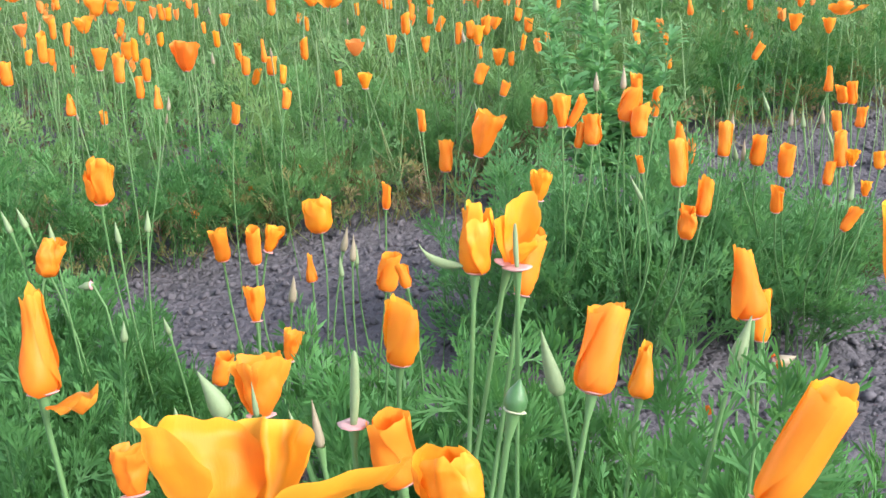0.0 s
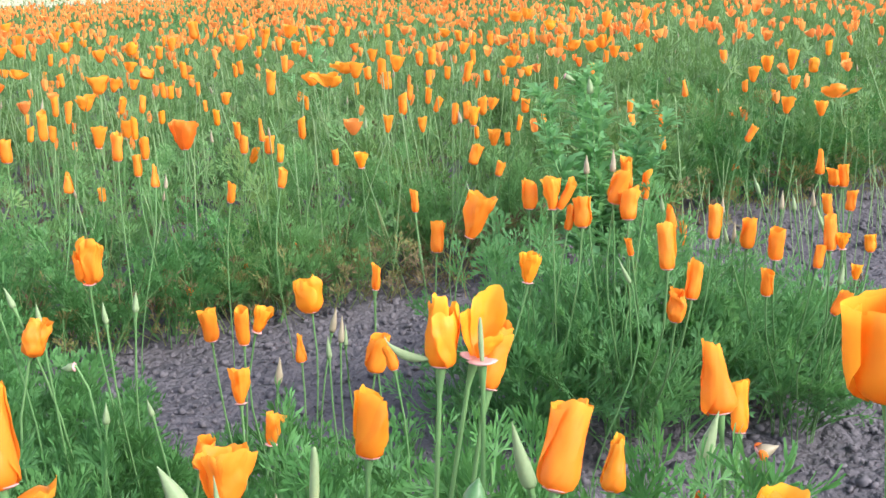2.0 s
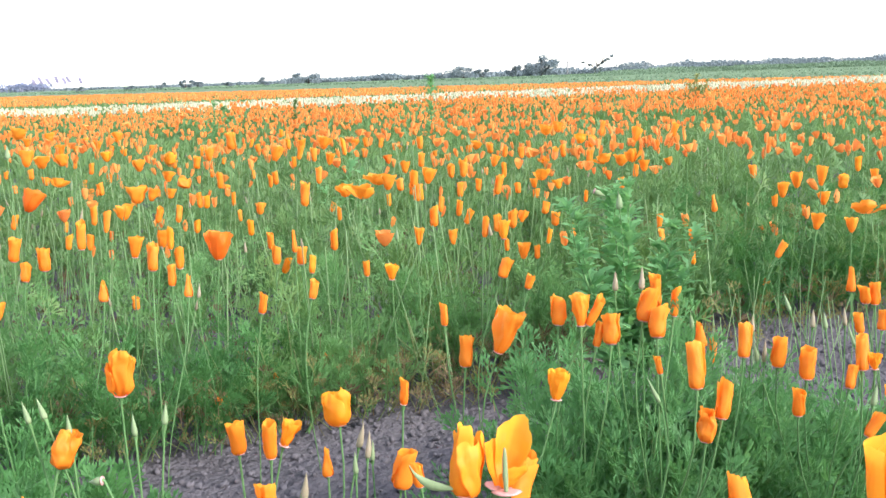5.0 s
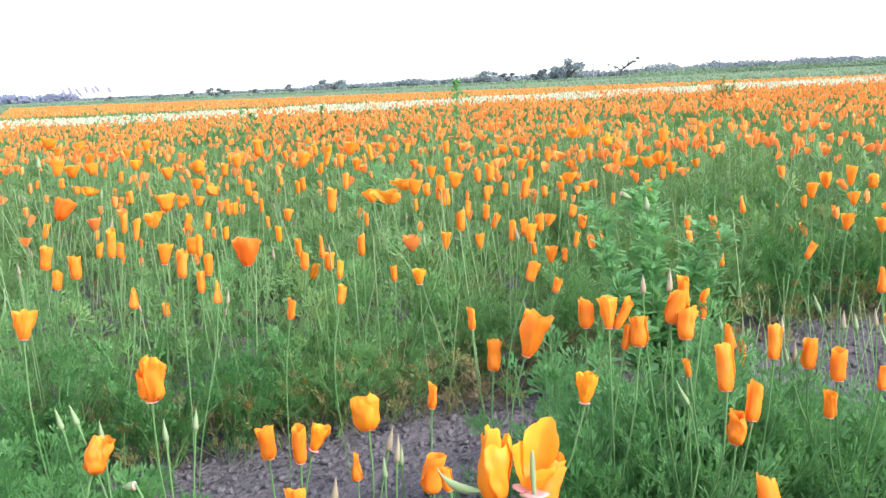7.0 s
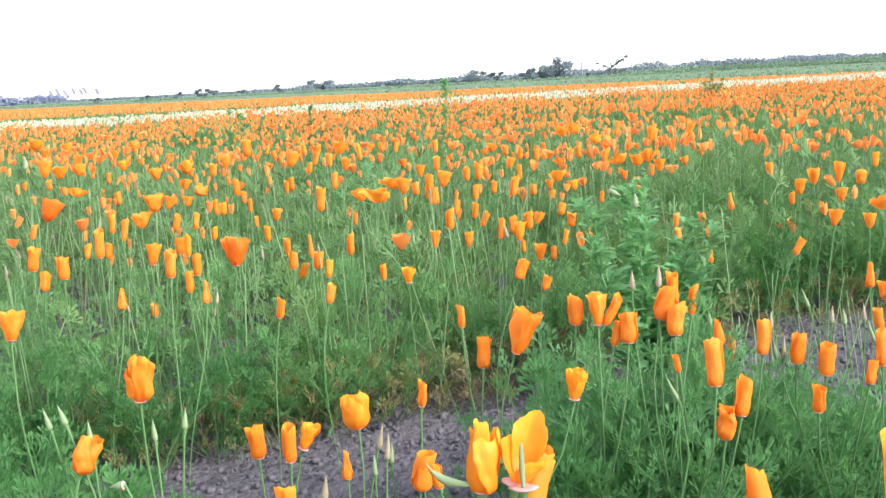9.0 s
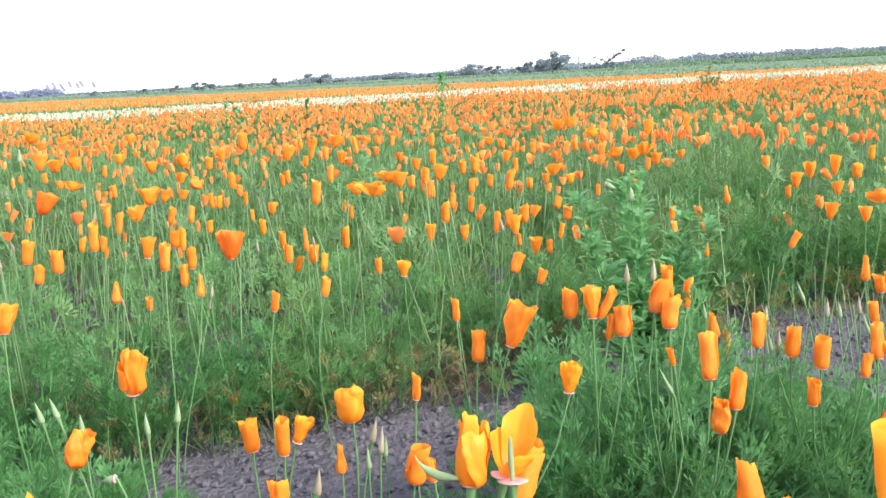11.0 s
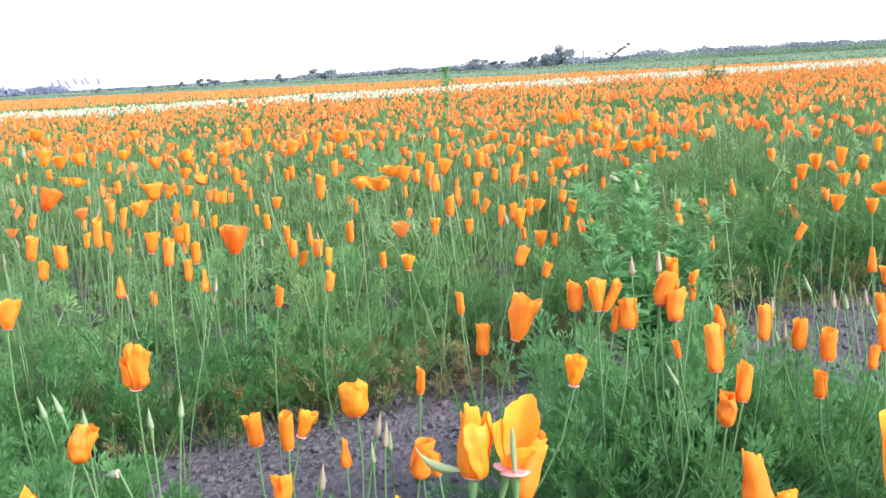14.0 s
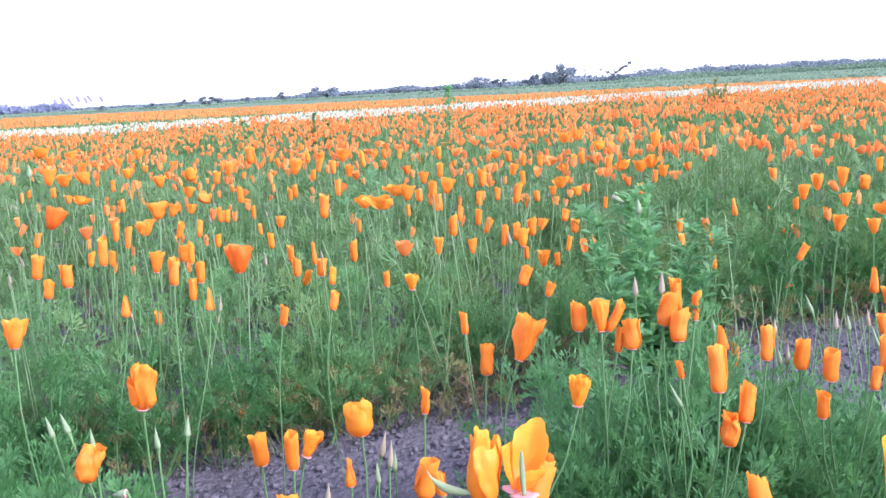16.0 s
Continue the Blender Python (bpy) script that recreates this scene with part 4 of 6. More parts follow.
poppy("wrapped", "orange", 0.652, 1.564, 0.333, 0.0527, 0.0198, 3)
poppy("half_open", "golden", 0.670, 1.566, 0.334, 0.0247, 0.0198, -2)
poppy("closed", "orange", 0.632, 1.557, 0.308, 0.0362, 0.0181, 16)
poppy("closed", "orange", 0.624, 1.448, 0.274, 0.0385, 0.0169, 36)
poppy("closed", "orange", 0.712, 1.774, 0.336, 0.0334, 0.0167, -4)
poppy("closed", "orange", 0.731, 1.728, 0.352, 0.0343, 0.0181, 8)
poppy("tapered", "orange", 0.773, 2.038, 0.350, 0.0467, 0.0181, 4)
poppy("closed", "orange", 0.801, 2.036, 0.327, 0.0340, 0.0234, -6)
poppy("closed", "orange", 0.818, 2.037, 0.324, 0.0425, 0.0202, 2)
poppy("closed", "orange", -0.932, 2.197, 0.411, 0.0509, 0.0267, 2)
poppy("closed", "orange", -0.828, 2.121, 0.403, 0.0491, 0.0257, -2)
poppy("closed", "orange", -0.911, 2.196, 0.367, 0.0414, 0.0243, 3)
poppy("closed", "golden", -1.045, 2.720, 0.353, 0.0389, 0.0194, 0)
poppy("closed", "orange", -0.767, 2.170, 0.439, 0.0594, 0.0214, 0)
poppy("closed", "orange", -0.954, 2.649, 0.362, 0.0407, 0.0189, 0)
poppy("half_open", "orange", -0.665, 2.200, 0.415, 0.0457, 0.0313, 4)
poppy("wrapped", "orange", -0.553, 1.996, 0.422, 0.0546, 0.0251, 0)
poppy("half_open", "orange", -0.687, 2.429, 0.400, 0.0424, 0.0371, 8)
poppy("closed", "golden", -0.650, 2.383, 0.402, 0.0493, 0.0169, -3)
poppy("closed", "orange", -0.572, 2.211, 0.387, 0.0459, 0.0217, 0)
poppy("closed", "orange", -0.547, 2.082, 0.375, 0.0433, 0.0171, 0)
poppy("half_open", "deep", -0.498, 2.247, 0.399, 0.0611, 0.0562, 2)
poppy("closed", "golden", -0.571, 2.800, 0.370, 0.0424, 0.0182, 0)
poppy("closed", "orange", -0.463, 2.578, 0.367, 0.0418, 0.0209, -3)
poppy("closed", "orange", -0.397, 2.352, 0.368, 0.0421, 0.0204, 0)
poppy("closed", "golden", -0.396, 2.414, 0.336, 0.0367, 0.0210, 20)
poppy("tapered", "orange", -0.342, 2.301, 0.403, 0.0497, 0.0174, -3)
poppy("closed", "orange", -0.345, 2.376, 0.362, 0.0411, 0.0231, 0)
poppy("open", "orange", -0.884, 2.710, 0.430, 0.0443, 0.0413, 0)
poppy("half_open", "orange", -0.952, 2.996, 0.441, 0.0520, 0.0553, 0)
poppy("half_open", "orange", -1.043, 3.354, 0.408, 0.0437, 0.0400, 14)
poppy("closed", "orange", -0.889, 2.973, 0.386, 0.0453, 0.0226, 15)
poppy("closed", "orange", -0.806, 2.909, 0.395, 0.0474, 0.0205, 3)
poppy("closed", "orange", -0.999, 2.791, 0.408, 0.0503, 0.0198, 0)
poppy("closed", "orange", -0.874, 2.564, 0.419, 0.0532, 0.0168, 0)
poppy("closed", "deep", -1.072, 3.076, 0.319, 0.0337, 0.0152, 0)
poppy("closed", "orange", -1.272, 3.214, 0.331, 0.0353, 0.0159, 0)
poppy("closed", "golden", -0.810, 3.083, 0.339, 0.0368, 0.0234, 0)
poppy("closed", "orange", -0.847, 3.246, 0.395, 0.0474, 0.0176, -3)
poppy("closed", "golden", -0.898, 3.471, 0.366, 0.0413, 0.0244, 4)
poppy("closed", "orange", -0.788, 3.412, 0.379, 0.0442, 0.0147, 0)
poppy("closed", "orange", -0.754, 3.361, 0.335, 0.0364, 0.0145, -6)
poppy("half_open", "orange", -0.645, 3.191, 0.376, 0.0379, 0.0293, 0)
poppy("closed", "orange", -1.323, 2.980, 0.375, 0.0427, 0.0197, 8)
poppy("half_open", "deep", -1.129, 2.679, 0.463, 0.0587, 0.0528, 26)
poppy("open", "orange", -1.640, 3.997, 0.398, 0.0371, 0.0567, 0)
poppy("closed", "orange", -1.969, 4.596, 0.350, 0.0377, 0.0301, 0)
poppy("closed", "orange", -1.711, 4.482, 0.404, 0.0487, 0.0268, 0)
poppy("closed", "orange", -1.585, 4.359, 0.376, 0.0426, 0.0237, 8)
poppy("half_open", "orange", -1.389, 4.195, 0.435, 0.0499, 0.0499, 0)
poppy("half_open", "golden", -1.801, 4.885, 0.428, 0.0476, 0.0476, 0)
poppy("ruffled", "golden", -1.332, 4.400, 0.443, 0.0522, 0.0427, 0)
poppy("half_open", "orange", -1.264, 4.169, 0.393, 0.0406, 0.0451, 4)
poppy("ruffled", "orange", -1.095, 3.846, 0.398, 0.0416, 0.0499, 8)
poppy("half_open", "orange", -1.115, 3.751, 0.371, 0.0366, 0.0406, 0)
poppy("closed", "orange", -0.876, 3.574, 0.421, 0.0539, 0.0231, 0)
poppy("closed", "orange", -0.930, 3.839, 0.366, 0.0414, 0.0248, 0)
poppy("closed", "orange", -0.419, 2.789, 0.447, 0.0628, 0.0269, 0)
poppy("closed", "orange", -0.531, 3.558, 0.430, 0.0570, 0.0228, -4)
poppy("closed", "orange", -0.509, 3.630, 0.325, 0.0351, 0.0234, 20)
poppy("closed", "orange", -0.393, 3.148, 0.358, 0.0405, 0.0152, 0)
poppy("closed", "orange", -0.273, 2.408, 0.389, 0.0467, 0.0220, -2)
poppy("closed", "golden", -0.307, 2.303, 0.355, 0.0399, 0.0175, 3)
poppy("closed", "orange", -0.197, 2.382, 0.331, 0.0360, 0.0167, 0)
poppy("half_open", "golden", -0.122, 2.247, 0.348, 0.0339, 0.0266, 0)
poppy("half_open", "orange", -0.082, 2.436, 0.393, 0.0417, 0.0221, 5)
poppy("half_open", "orange", -0.010, 2.546, 0.374, 0.0380, 0.0244, -3)
poppy("closed", "orange", -0.065, 2.668, 0.401, 0.0497, 0.0284, -3)
poppy("closed", "orange", -0.083, 3.083, 0.385, 0.0459, 0.0180, 3)
poppy("closed", "orange", -0.005, 2.997, 0.361, 0.0414, 0.0207, 20)
poppy("closed", "orange", -0.028, 3.025, 0.380, 0.0450, 0.0177, 10)
poppy("closed", "golden", -0.284, 3.469, 0.359, 0.0407, 0.0185, -3)
poppy("open", "orange", -0.390, 3.261, 0.416, 0.0418, 0.0453, -12)
poppy("open", "orange", -0.320, 3.132, 0.424, 0.0434, 0.0668, 10)
poppy("open", "orange", -0.337, 3.590, 0.417, 0.0420, 0.0688, 6)
poppy("half_open", "orange", -0.279, 3.413, 0.419, 0.0472, 0.0472, 0)
poppy("closed", "orange", -0.161, 3.192, 0.406, 0.0509, 0.0271, 0)
poppy("half_open", "orange", -0.291, 4.009, 0.417, 0.0468, 0.0340, 0)
poppy("closed", "orange", -0.209, 3.542, 0.412, 0.0526, 0.0301, 0)
poppy("closed", "golden", -0.187, 3.563, 0.364, 0.0417, 0.0171, 0)
poppy("half_open", "orange", -0.152, 3.434, 0.433, 0.0509, 0.0437, 8)
poppy("closed", "orange", -0.255, 4.264, 0.418, 0.0542, 0.0271, 0)
poppy("closed", "orange", 0.067, 2.520, 0.394, 0.0482, 0.0174, 5)
poppy("closed", "orange", 0.091, 2.750, 0.373, 0.0438, 0.0263, 0)
poppy("half_open", "golden", 0.115, 2.379, 0.410, 0.0454, 0.0278, 0)
poppy("closed", "orange", 0.112, 2.832, 0.309, 0.0332, 0.0181, 0)
poppy("wrapped", "orange", 0.115, 2.174, 0.363, 0.0418, 0.0255, 20)
poppy("closed", "orange", 0.166, 2.341, 0.304, 0.0325, 0.0213, 16)
poppy("half_open", "orange", 0.159, 2.411, 0.360, 0.0359, 0.0282, 0)
poppy("closed", "orange", 0.192, 2.666, 0.315, 0.0340, 0.0198, 0)
poppy("closed", "orange", 0.131, 2.730, 0.385, 0.0463, 0.0231, -2)
poppy("half_open", "orange", 0.151, 3.032, 0.357, 0.0353, 0.0289, 12)
poppy("closed", "orange", 0.220, 3.307, 0.343, 0.0384, 0.0279, 10)
poppy("closed", "orange", 0.246, 3.043, 0.344, 0.0386, 0.0273, 0)
poppy("closed", "golden", 0.219, 2.713, 0.345, 0.0388, 0.0129, 14)
poppy("closed", "orange", 0.296, 2.990, 0.319, 0.0348, 0.0174, 0)
poppy("closed", "orange", 0.081, 3.090, 0.432, 0.0587, 0.0228, 10)
poppy("closed", "orange", 0.086, 3.818, 0.410, 0.0523, 0.0201, 0)
poppy("closed", "orange", -0.003, 3.738, 0.372, 0.0435, 0.0237, 0)
poppy("closed", "orange", 0.133, 3.951, 0.338, 0.0375, 0.0229, -4)
poppy("open", "orange", 0.219, 3.767, 0.402, 0.0396, 0.0514, 0)
poppy("half_open", "golden", 0.280, 3.841, 0.362, 0.0363, 0.0363, -8)
poppy("closed", "orange", -0.051, 3.668, 0.430, 0.0581, 0.0271, 0)
poppy("closed", "orange", -0.111, 3.946, 0.401, 0.0501, 0.0250, 0)
poppy("closed", "orange", -0.048, 3.420, 0.389, 0.0471, 0.0254, 4)
poppy("closed", "orange", 0.504, 3.876, 0.354, 0.0406, 0.0243, 4)
poppy("closed", "orange", 0.522, 2.904, 0.349, 0.0396, 0.0152, 2)
poppy("closed", "orange", 0.512, 2.742, 0.336, 0.0375, 0.0187, -8)
poppy("closed", "orange", 0.624, 3.027, 0.295, 0.0318, 0.0159, 3)
poppy("closed", "golden", 0.562, 2.567, 0.311, 0.0338, 0.0149, -2)
poppy("tapered", "orange", 0.680, 2.969, 0.383, 0.0464, 0.0201, -3)
poppy("closed", "orange", 0.720, 2.408, 0.352, 0.0402, 0.0188, 30)
poppy("closed", "orange", 0.957, 3.813, 0.385, 0.0473, 0.0237, 0)
poppy("half_open", "orange", 0.890, 3.092, 0.403, 0.0448, 0.0336, 0)
poppy("closed", "orange", 0.959, 3.486, 0.325, 0.0362, 0.0217, -4)
poppy("half_open", "orange", 0.949, 3.175, 0.420, 0.0491, 0.0328, 0)
poppy("half_open", "orange", 0.972, 3.003, 0.443, 0.0556, 0.0278, 3)
poppy("ruffled", "golden", 1.123, 3.318, 0.399, 0.0444, 0.0307, 0)
poppy("half_open", "orange", 1.016, 3.134, 0.373, 0.0388, 0.0324, 0)
poppy("half_open", "orange", 0.858, 2.610, 0.383, 0.0406, 0.0325, 6)
poppy("half_open", "orange", 0.947, 2.632, 0.370, 0.0381, 0.0327, 5)
poppy("open", "orange", 1.088, 2.985, 0.366, 0.0338, 0.0769, 0)
poppy("closed", "golden", 1.319, 3.839, 0.399, 0.0512, 0.0236, 3)
poppy("closed", "orange", 1.289, 3.559, 0.384, 0.0475, 0.0256, 0)
poppy("closed", "orange", 1.012, 3.339, 0.314, 0.0346, 0.0138, 0)
poppy("tapered", "orange", -0.665, 2.019, 0.358, 0.0401, 0.0201, -4)
poppy("closed", "orange", -0.710, 2.299, 0.280, 0.0292, 0.0190, 0)
poppy("closed", "orange", -0.331, 1.946, 0.346, 0.0383, 0.0181, 10)
poppy("tapered", "orange", -0.491, 2.011, 0.367, 0.0419, 0.0176, -3)
poppy("half_open", "orange", -1.793, 4.066, 0.475, 0.0620, 0.0532, -7)
poppy("half_open", "orange", -1.859, 4.340, 0.445, 0.0520, 0.0614, -3)
poppy("open", "orange", -1.685, 4.145, 0.469, 0.0541, 0.0541, -2)
poppy("half_open", "orange", -2.185, 5.255, 0.443, 0.0514, 0.0514, -10)
poppy("closed", "orange", -1.990, 4.502, 0.386, 0.0443, 0.0295, -8)
poppy("closed", "orange", -1.811, 4.629, 0.333, 0.0353, 0.0252, 8)
poppy("closed", "orange", -1.673, 4.383, 0.319, 0.0335, 0.0239, -13)
poppy("closed", "orange", -1.374, 3.763, 0.387, 0.0451, 0.0246, -12)
poppy("half_open", "orange", -2.494, 6.149, 0.396, 0.0400, 0.0400, -10)
poppy("half_open", "orange", -2.667, 6.690, 0.413, 0.0435, 0.0435, -7)
poppy("half_open", "orange", -1.974, 5.191, 0.458, 0.0562, 0.0449, 11)
poppy("closed", "orange", -2.236, 6.033, 0.393, 0.0457, 0.0261, 2)
poppy("half_open", "orange", -2.107, 5.906, 0.385, 0.0383, 0.0383, -8)
poppy("half_open", "orange", -2.144, 5.904, 0.463, 0.0574, 0.0574, -2)
poppy("closed", "orange", -2.002, 6.037, 0.391, 0.0456, 0.0326, 6)
poppy("half_open", "orange", -1.808, 5.491, 0.367, 0.0356, 0.0356, -14)
poppy("closed", "orange", -1.831, 5.084, 0.317, 0.0331, 0.0276, 0)
poppy("closed", "orange", -2.270, 5.594, 0.343, 0.0365, 0.0243, 1)
poppy("closed", "orange", -1.236, 4.461, 0.418, 0.0528, 0.0336, 0)
poppy("half_open", "orange", -1.194, 4.507, 0.446, 0.0533, 0.0387, -2)
poppy("closed", "golden", -1.470, 5.288, 0.413, 0.0512, 0.0199, 1)
poppy("closed", "orange", -1.603, 5.255, 0.359, 0.0397, 0.0255, 4)
poppy("closed", "orange", -1.301, 4.888, 0.341, 0.0369, 0.0237, -8)
poppy("closed", "orange", -1.478, 5.685, 0.340, 0.0367, 0.0275, 14)
poppy("open", "orange", -2.598, 5.626, 0.508, 0.0673, 0.0917, 12)
poppy("half_open", "orange", -2.699, 5.953, 0.448, 0.0518, 0.0518, -2)
poppy("half_open", "orange", -2.710, 6.277, 0.457, 0.0545, 0.0681, -12)
poppy("closed", "orange", -2.332, 4.947, 0.352, 0.0379, 0.0244, 1)
poppy("closed", "orange", -2.062, 4.490, 0.328, 0.0345, 0.0222, -7)
poppy("closed", "golden", -1.464, 6.226, 0.393, 0.0466, 0.0233, 10)
poppy("closed", "orange", -1.343, 5.945, 0.383, 0.0445, 0.0318, -14)
poppy("half_open", "orange", -0.839, 4.220, 0.461, 0.0586, 0.0541, 8)
poppy("closed", "orange", -0.747, 3.843, 0.403, 0.0495, 0.0247, -6)
poppy("closed", "orange", -0.782, 3.897, 0.388, 0.0460, 0.0188, 2)
poppy("closed", "orange", -1.030, 4.599, 0.356, 0.0395, 0.0222, -1)
poppy("closed", "golden", -0.888, 4.788, 0.388, 0.0461, 0.0230, 1)
poppy("closed", "orange", -0.794, 4.458, 0.446, 0.0618, 0.0262, 14)
poppy("closed", "orange", -0.740, 4.519, 0.432, 0.0578, 0.0265, -2)
poppy("half_open", "orange", -0.634, 4.301, 0.433, 0.0504, 0.0366, 9)
poppy("closed", "golden", -0.580, 4.376, 0.465, 0.0697, 0.0209, -11)
poppy("half_open", "orange", -0.785, 5.848, 0.404, 0.0434, 0.0497, 7)
poppy("closed", "orange", -0.643, 5.309, 0.383, 0.0451, 0.0282, -6)
poppy("half_open", "deep", -0.456, 4.800, 0.390, 0.0407, 0.0357, -11)
poppy("half_open", "orange", -0.779, 4.924, 0.457, 0.0576, 0.0628, 12)
poppy("half_open", "orange", -1.010, 5.573, 0.423, 0.0475, 0.0416, -12)
poppy("closed", "golden", -1.092, 5.588, 0.420, 0.0537, 0.0268, -2)
poppy("closed", "golden", -1.433, 6.881, 0.413, 0.0514, 0.0257, 5)
poppy("closed", "orange", -0.559, 6.110, 0.349, 0.0388, 0.0324, 12)
poppy("closed", "orange", -0.341, 5.086, 0.434, 0.0591, 0.0322, -2)
poppy("closed", "orange", -0.372, 6.254, 0.309, 0.0331, 0.0298, -11)
poppy("closed", "orange", -0.595, 5.537, 0.414, 0.0528, 0.0264, 7)
poppy("closed", "orange", -0.710, 5.831, 0.402, 0.0495, 0.0340, -13)
poppy("closed", "orange", -0.123, 4.083, 0.391, 0.0475, 0.0281, -4)
poppy("closed", "orange", -1.147, 4.706, 0.481, 0.0756, 0.0453, -7)
poppy("closed", "orange", -0.245, 3.805, 0.357, 0.0405, 0.0283, 8)
poppy("closed", "orange", -0.281, 3.774, 0.376, 0.0442, 0.0281, -12)
poppy("closed", "orange", -0.012, 5.194, 0.397, 0.0492, 0.0382, 1)
poppy("half_open", "orange", 0.037, 4.154, 0.421, 0.0481, 0.0328, 14)
poppy("closed", "orange", 0.062, 5.007, 0.389, 0.0474, 0.0263, 6)
poppy("closed", "orange", 0.142, 4.780, 0.401, 0.0502, 0.0276, 2)
poppy("half_open", "orange", -0.102, 5.586, 0.390, 0.0411, 0.0588, 14)
poppy("closed", "orange", -0.159, 6.024, 0.342, 0.0381, 0.0381, -8)
poppy("open", "orange", 0.246, 4.732, 0.374, 0.0347, 0.0422, 4)
poppy("closed", "orange", 0.280, 4.560, 0.409, 0.0525, 0.0310, 11)
poppy("closed", "orange", 0.325, 4.645, 0.412, 0.0534, 0.0267, -10)
poppy("closed", "orange", 0.422, 4.439, 0.403, 0.0510, 0.0278, 5)
poppy("open", "orange", 0.473, 4.318, 0.405, 0.0406, 0.0586, -12)
poppy("open", "orange", 0.523, 4.095, 0.415, 0.0427, 0.0512, 3)
poppy("open", "orange", 0.551, 3.939, 0.442, 0.0492, 0.0492, -13)
poppy("half_open", "orange", 0.593, 3.948, 0.406, 0.0452, 0.0370, 1)
poppy("closed", "orange", 0.566, 4.008, 0.381, 0.0460, 0.0230, 8)
poppy("half_open", "deep", 0.487, 4.202, 0.353, 0.0352, 0.0264, -8)
poppy("half_open", "orange", 0.794, 4.803, 0.350, 0.0350, 0.0400, -10)
poppy("half_open", "orange", 0.632, 4.699, 0.466, 0.0634, 0.0439, 13)
poppy("half_open", "deep", 0.750, 4.952, 0.409, 0.0463, 0.0514, 4)
poppy("open", "golden", 0.420, 5.121, 0.437, 0.0481, 0.0507, 0)
poppy("closed", "orange", 0.460, 5.004, 0.425, 0.0574, 0.0365, 9)
poppy("open", "orange", 0.260, 5.379, 0.465, 0.0562, 0.0618, 4)
poppy("open", "orange", 0.326, 5.756, 0.458, 0.0540, 0.0600, 14)
poppy("closed", "orange", 0.199, 4.003, 0.312, 0.0338, 0.0274, 0)
poppy("half_open", "orange", 0.193, 3.873, 0.364, 0.0367, 0.0285, -5)
poppy("closed", "orange", 0.363, 3.618, 0.340, 0.0380, 0.0152, 3)
poppy("closed", "orange", -0.057, 3.940, 0.417, 0.0541, 0.0187, -3)
poppy("closed", "orange", 0.525, 5.251, 0.462, 0.0710, 0.0246, 13)
poppy("closed", "orange", 0.869, 5.271, 0.447, 0.0655, 0.0382, 14)
poppy("half_open", "orange", -0.579, 1.419, 0.442, 0.0430, 0.0334, -4)
seed_head("bud", "green", -0.378, 1.109, 0.414, 0.0271, 0.0080, -16)
seed_head("bud", "green", -0.361, 1.112, 0.418, 0.0259, 0.0086, -22)
seed_head("bud", "green", -0.328, 1.098, 0.405, 0.0232, 0.0073, -3)
seed_head("bud", "green", -0.275, 1.148, 0.385, 0.0268, 0.0083, -4)
seed_head("bud", "green", -0.259, 1.200, 0.381, 0.0265, 0.0093, 4)
seed_head("bud", "pink", -0.046, 1.297, 0.317, 0.0344, 0.0108, 12)
seed_head("bud", "green", -0.036, 1.339, 0.283, 0.0282, 0.0074, 0)
seed_head("bud", "pink", -0.083, 1.135, 0.314, 0.0331, 0.0115, 6)
seed_head("bud", "green", -0.190, 1.026, 0.326, 0.0199, 0.0070, -10)
seed_head("bud", "green", -0.219, 0.976, 0.340, 0.0223, 0.0089, 4)
seed_head("bud", "green", -0.041, 1.240, 0.304, 0.0276, 0.0083, 0)
seed_head("bud", "green", 0.265, 0.499, 0.529, 0.0265, 0.0098, 20)
seed_head("bud", "green", 0.031, 0.445, 0.536, 0.0245, 0.0115, -28)
seed_head("longpod", "green", 0.089, 0.437, 0.535, 0.0342, 0.0042, 2)
seed_head("capsule", "dark", 0.158, 0.415, 0.552, 0.0137, 0.0096, 14)
seed_head("bud", "green", 0.185, 0.572, 0.479, 0.0400, 0.0120, -12)
seed_head("bud", "pink", 0.064, 0.486, 0.497, 0.0248, 0.0061, -6)
seed_head("bud", "green", 0.038, 0.472, 0.522, 0.0175, 0.0035, -4)
seed_head("bud", "green", 0.010, 0.443, 0.535, 0.0075, 0.0030, -4)
seed_head("bud", "green", 0.062, 0.444, 0.529, 0.0110, 0.0030, -14)
seed_head("longpod", "green", 0.162, 0.500, 0.582, 0.0218, 0.0027, 0)
seed_head("nod", "pink", 0.370, 0.813, 0.379, 0.0181, 0.0117, 70)
seed_head("bud", "pink", 0.297, 1.559, 0.459, 0.0296, 0.0107, 0)
seed_head("bud", "pink", 0.330, 1.513, 0.470, 0.0334, 0.0104, 0)
seed_head("bud", "green", 0.423, 1.656, 0.376, 0.0298, 0.0088, -2)
seed_head("bud", "pink", 0.634, 1.770, 0.348, 0.0316, 0.0102, 4)
seed_head("bud", "green", 0.655, 1.771, 0.345, 0.0279, 0.0102, -6)
seed_head("bud", "pink", 0.687, 1.775, 0.349, 0.0316, 0.0093, -2)
seed_head("bud", "green", 0.610, 1.822, 0.364, 0.0363, 0.0086, -16)
seed_head("bud", "pink", 0.521, 1.605, 0.336, 0.0357, 0.0093, 4)
seed_head("bud", "pink", 0.505, 1.613, 0.382, 0.0255, 0.0085, 4)
seed_head("bud", "green", 0.511, 1.604, 0.337, 0.0289, 0.0085, -10)
seed_head("bud", "green", 0.328, 1.290, 0.375, 0.0373, 0.0069, -22)
seed_head("bud", "green", 0.650, 1.506, 0.299, 0.0319, 0.0111, 10)
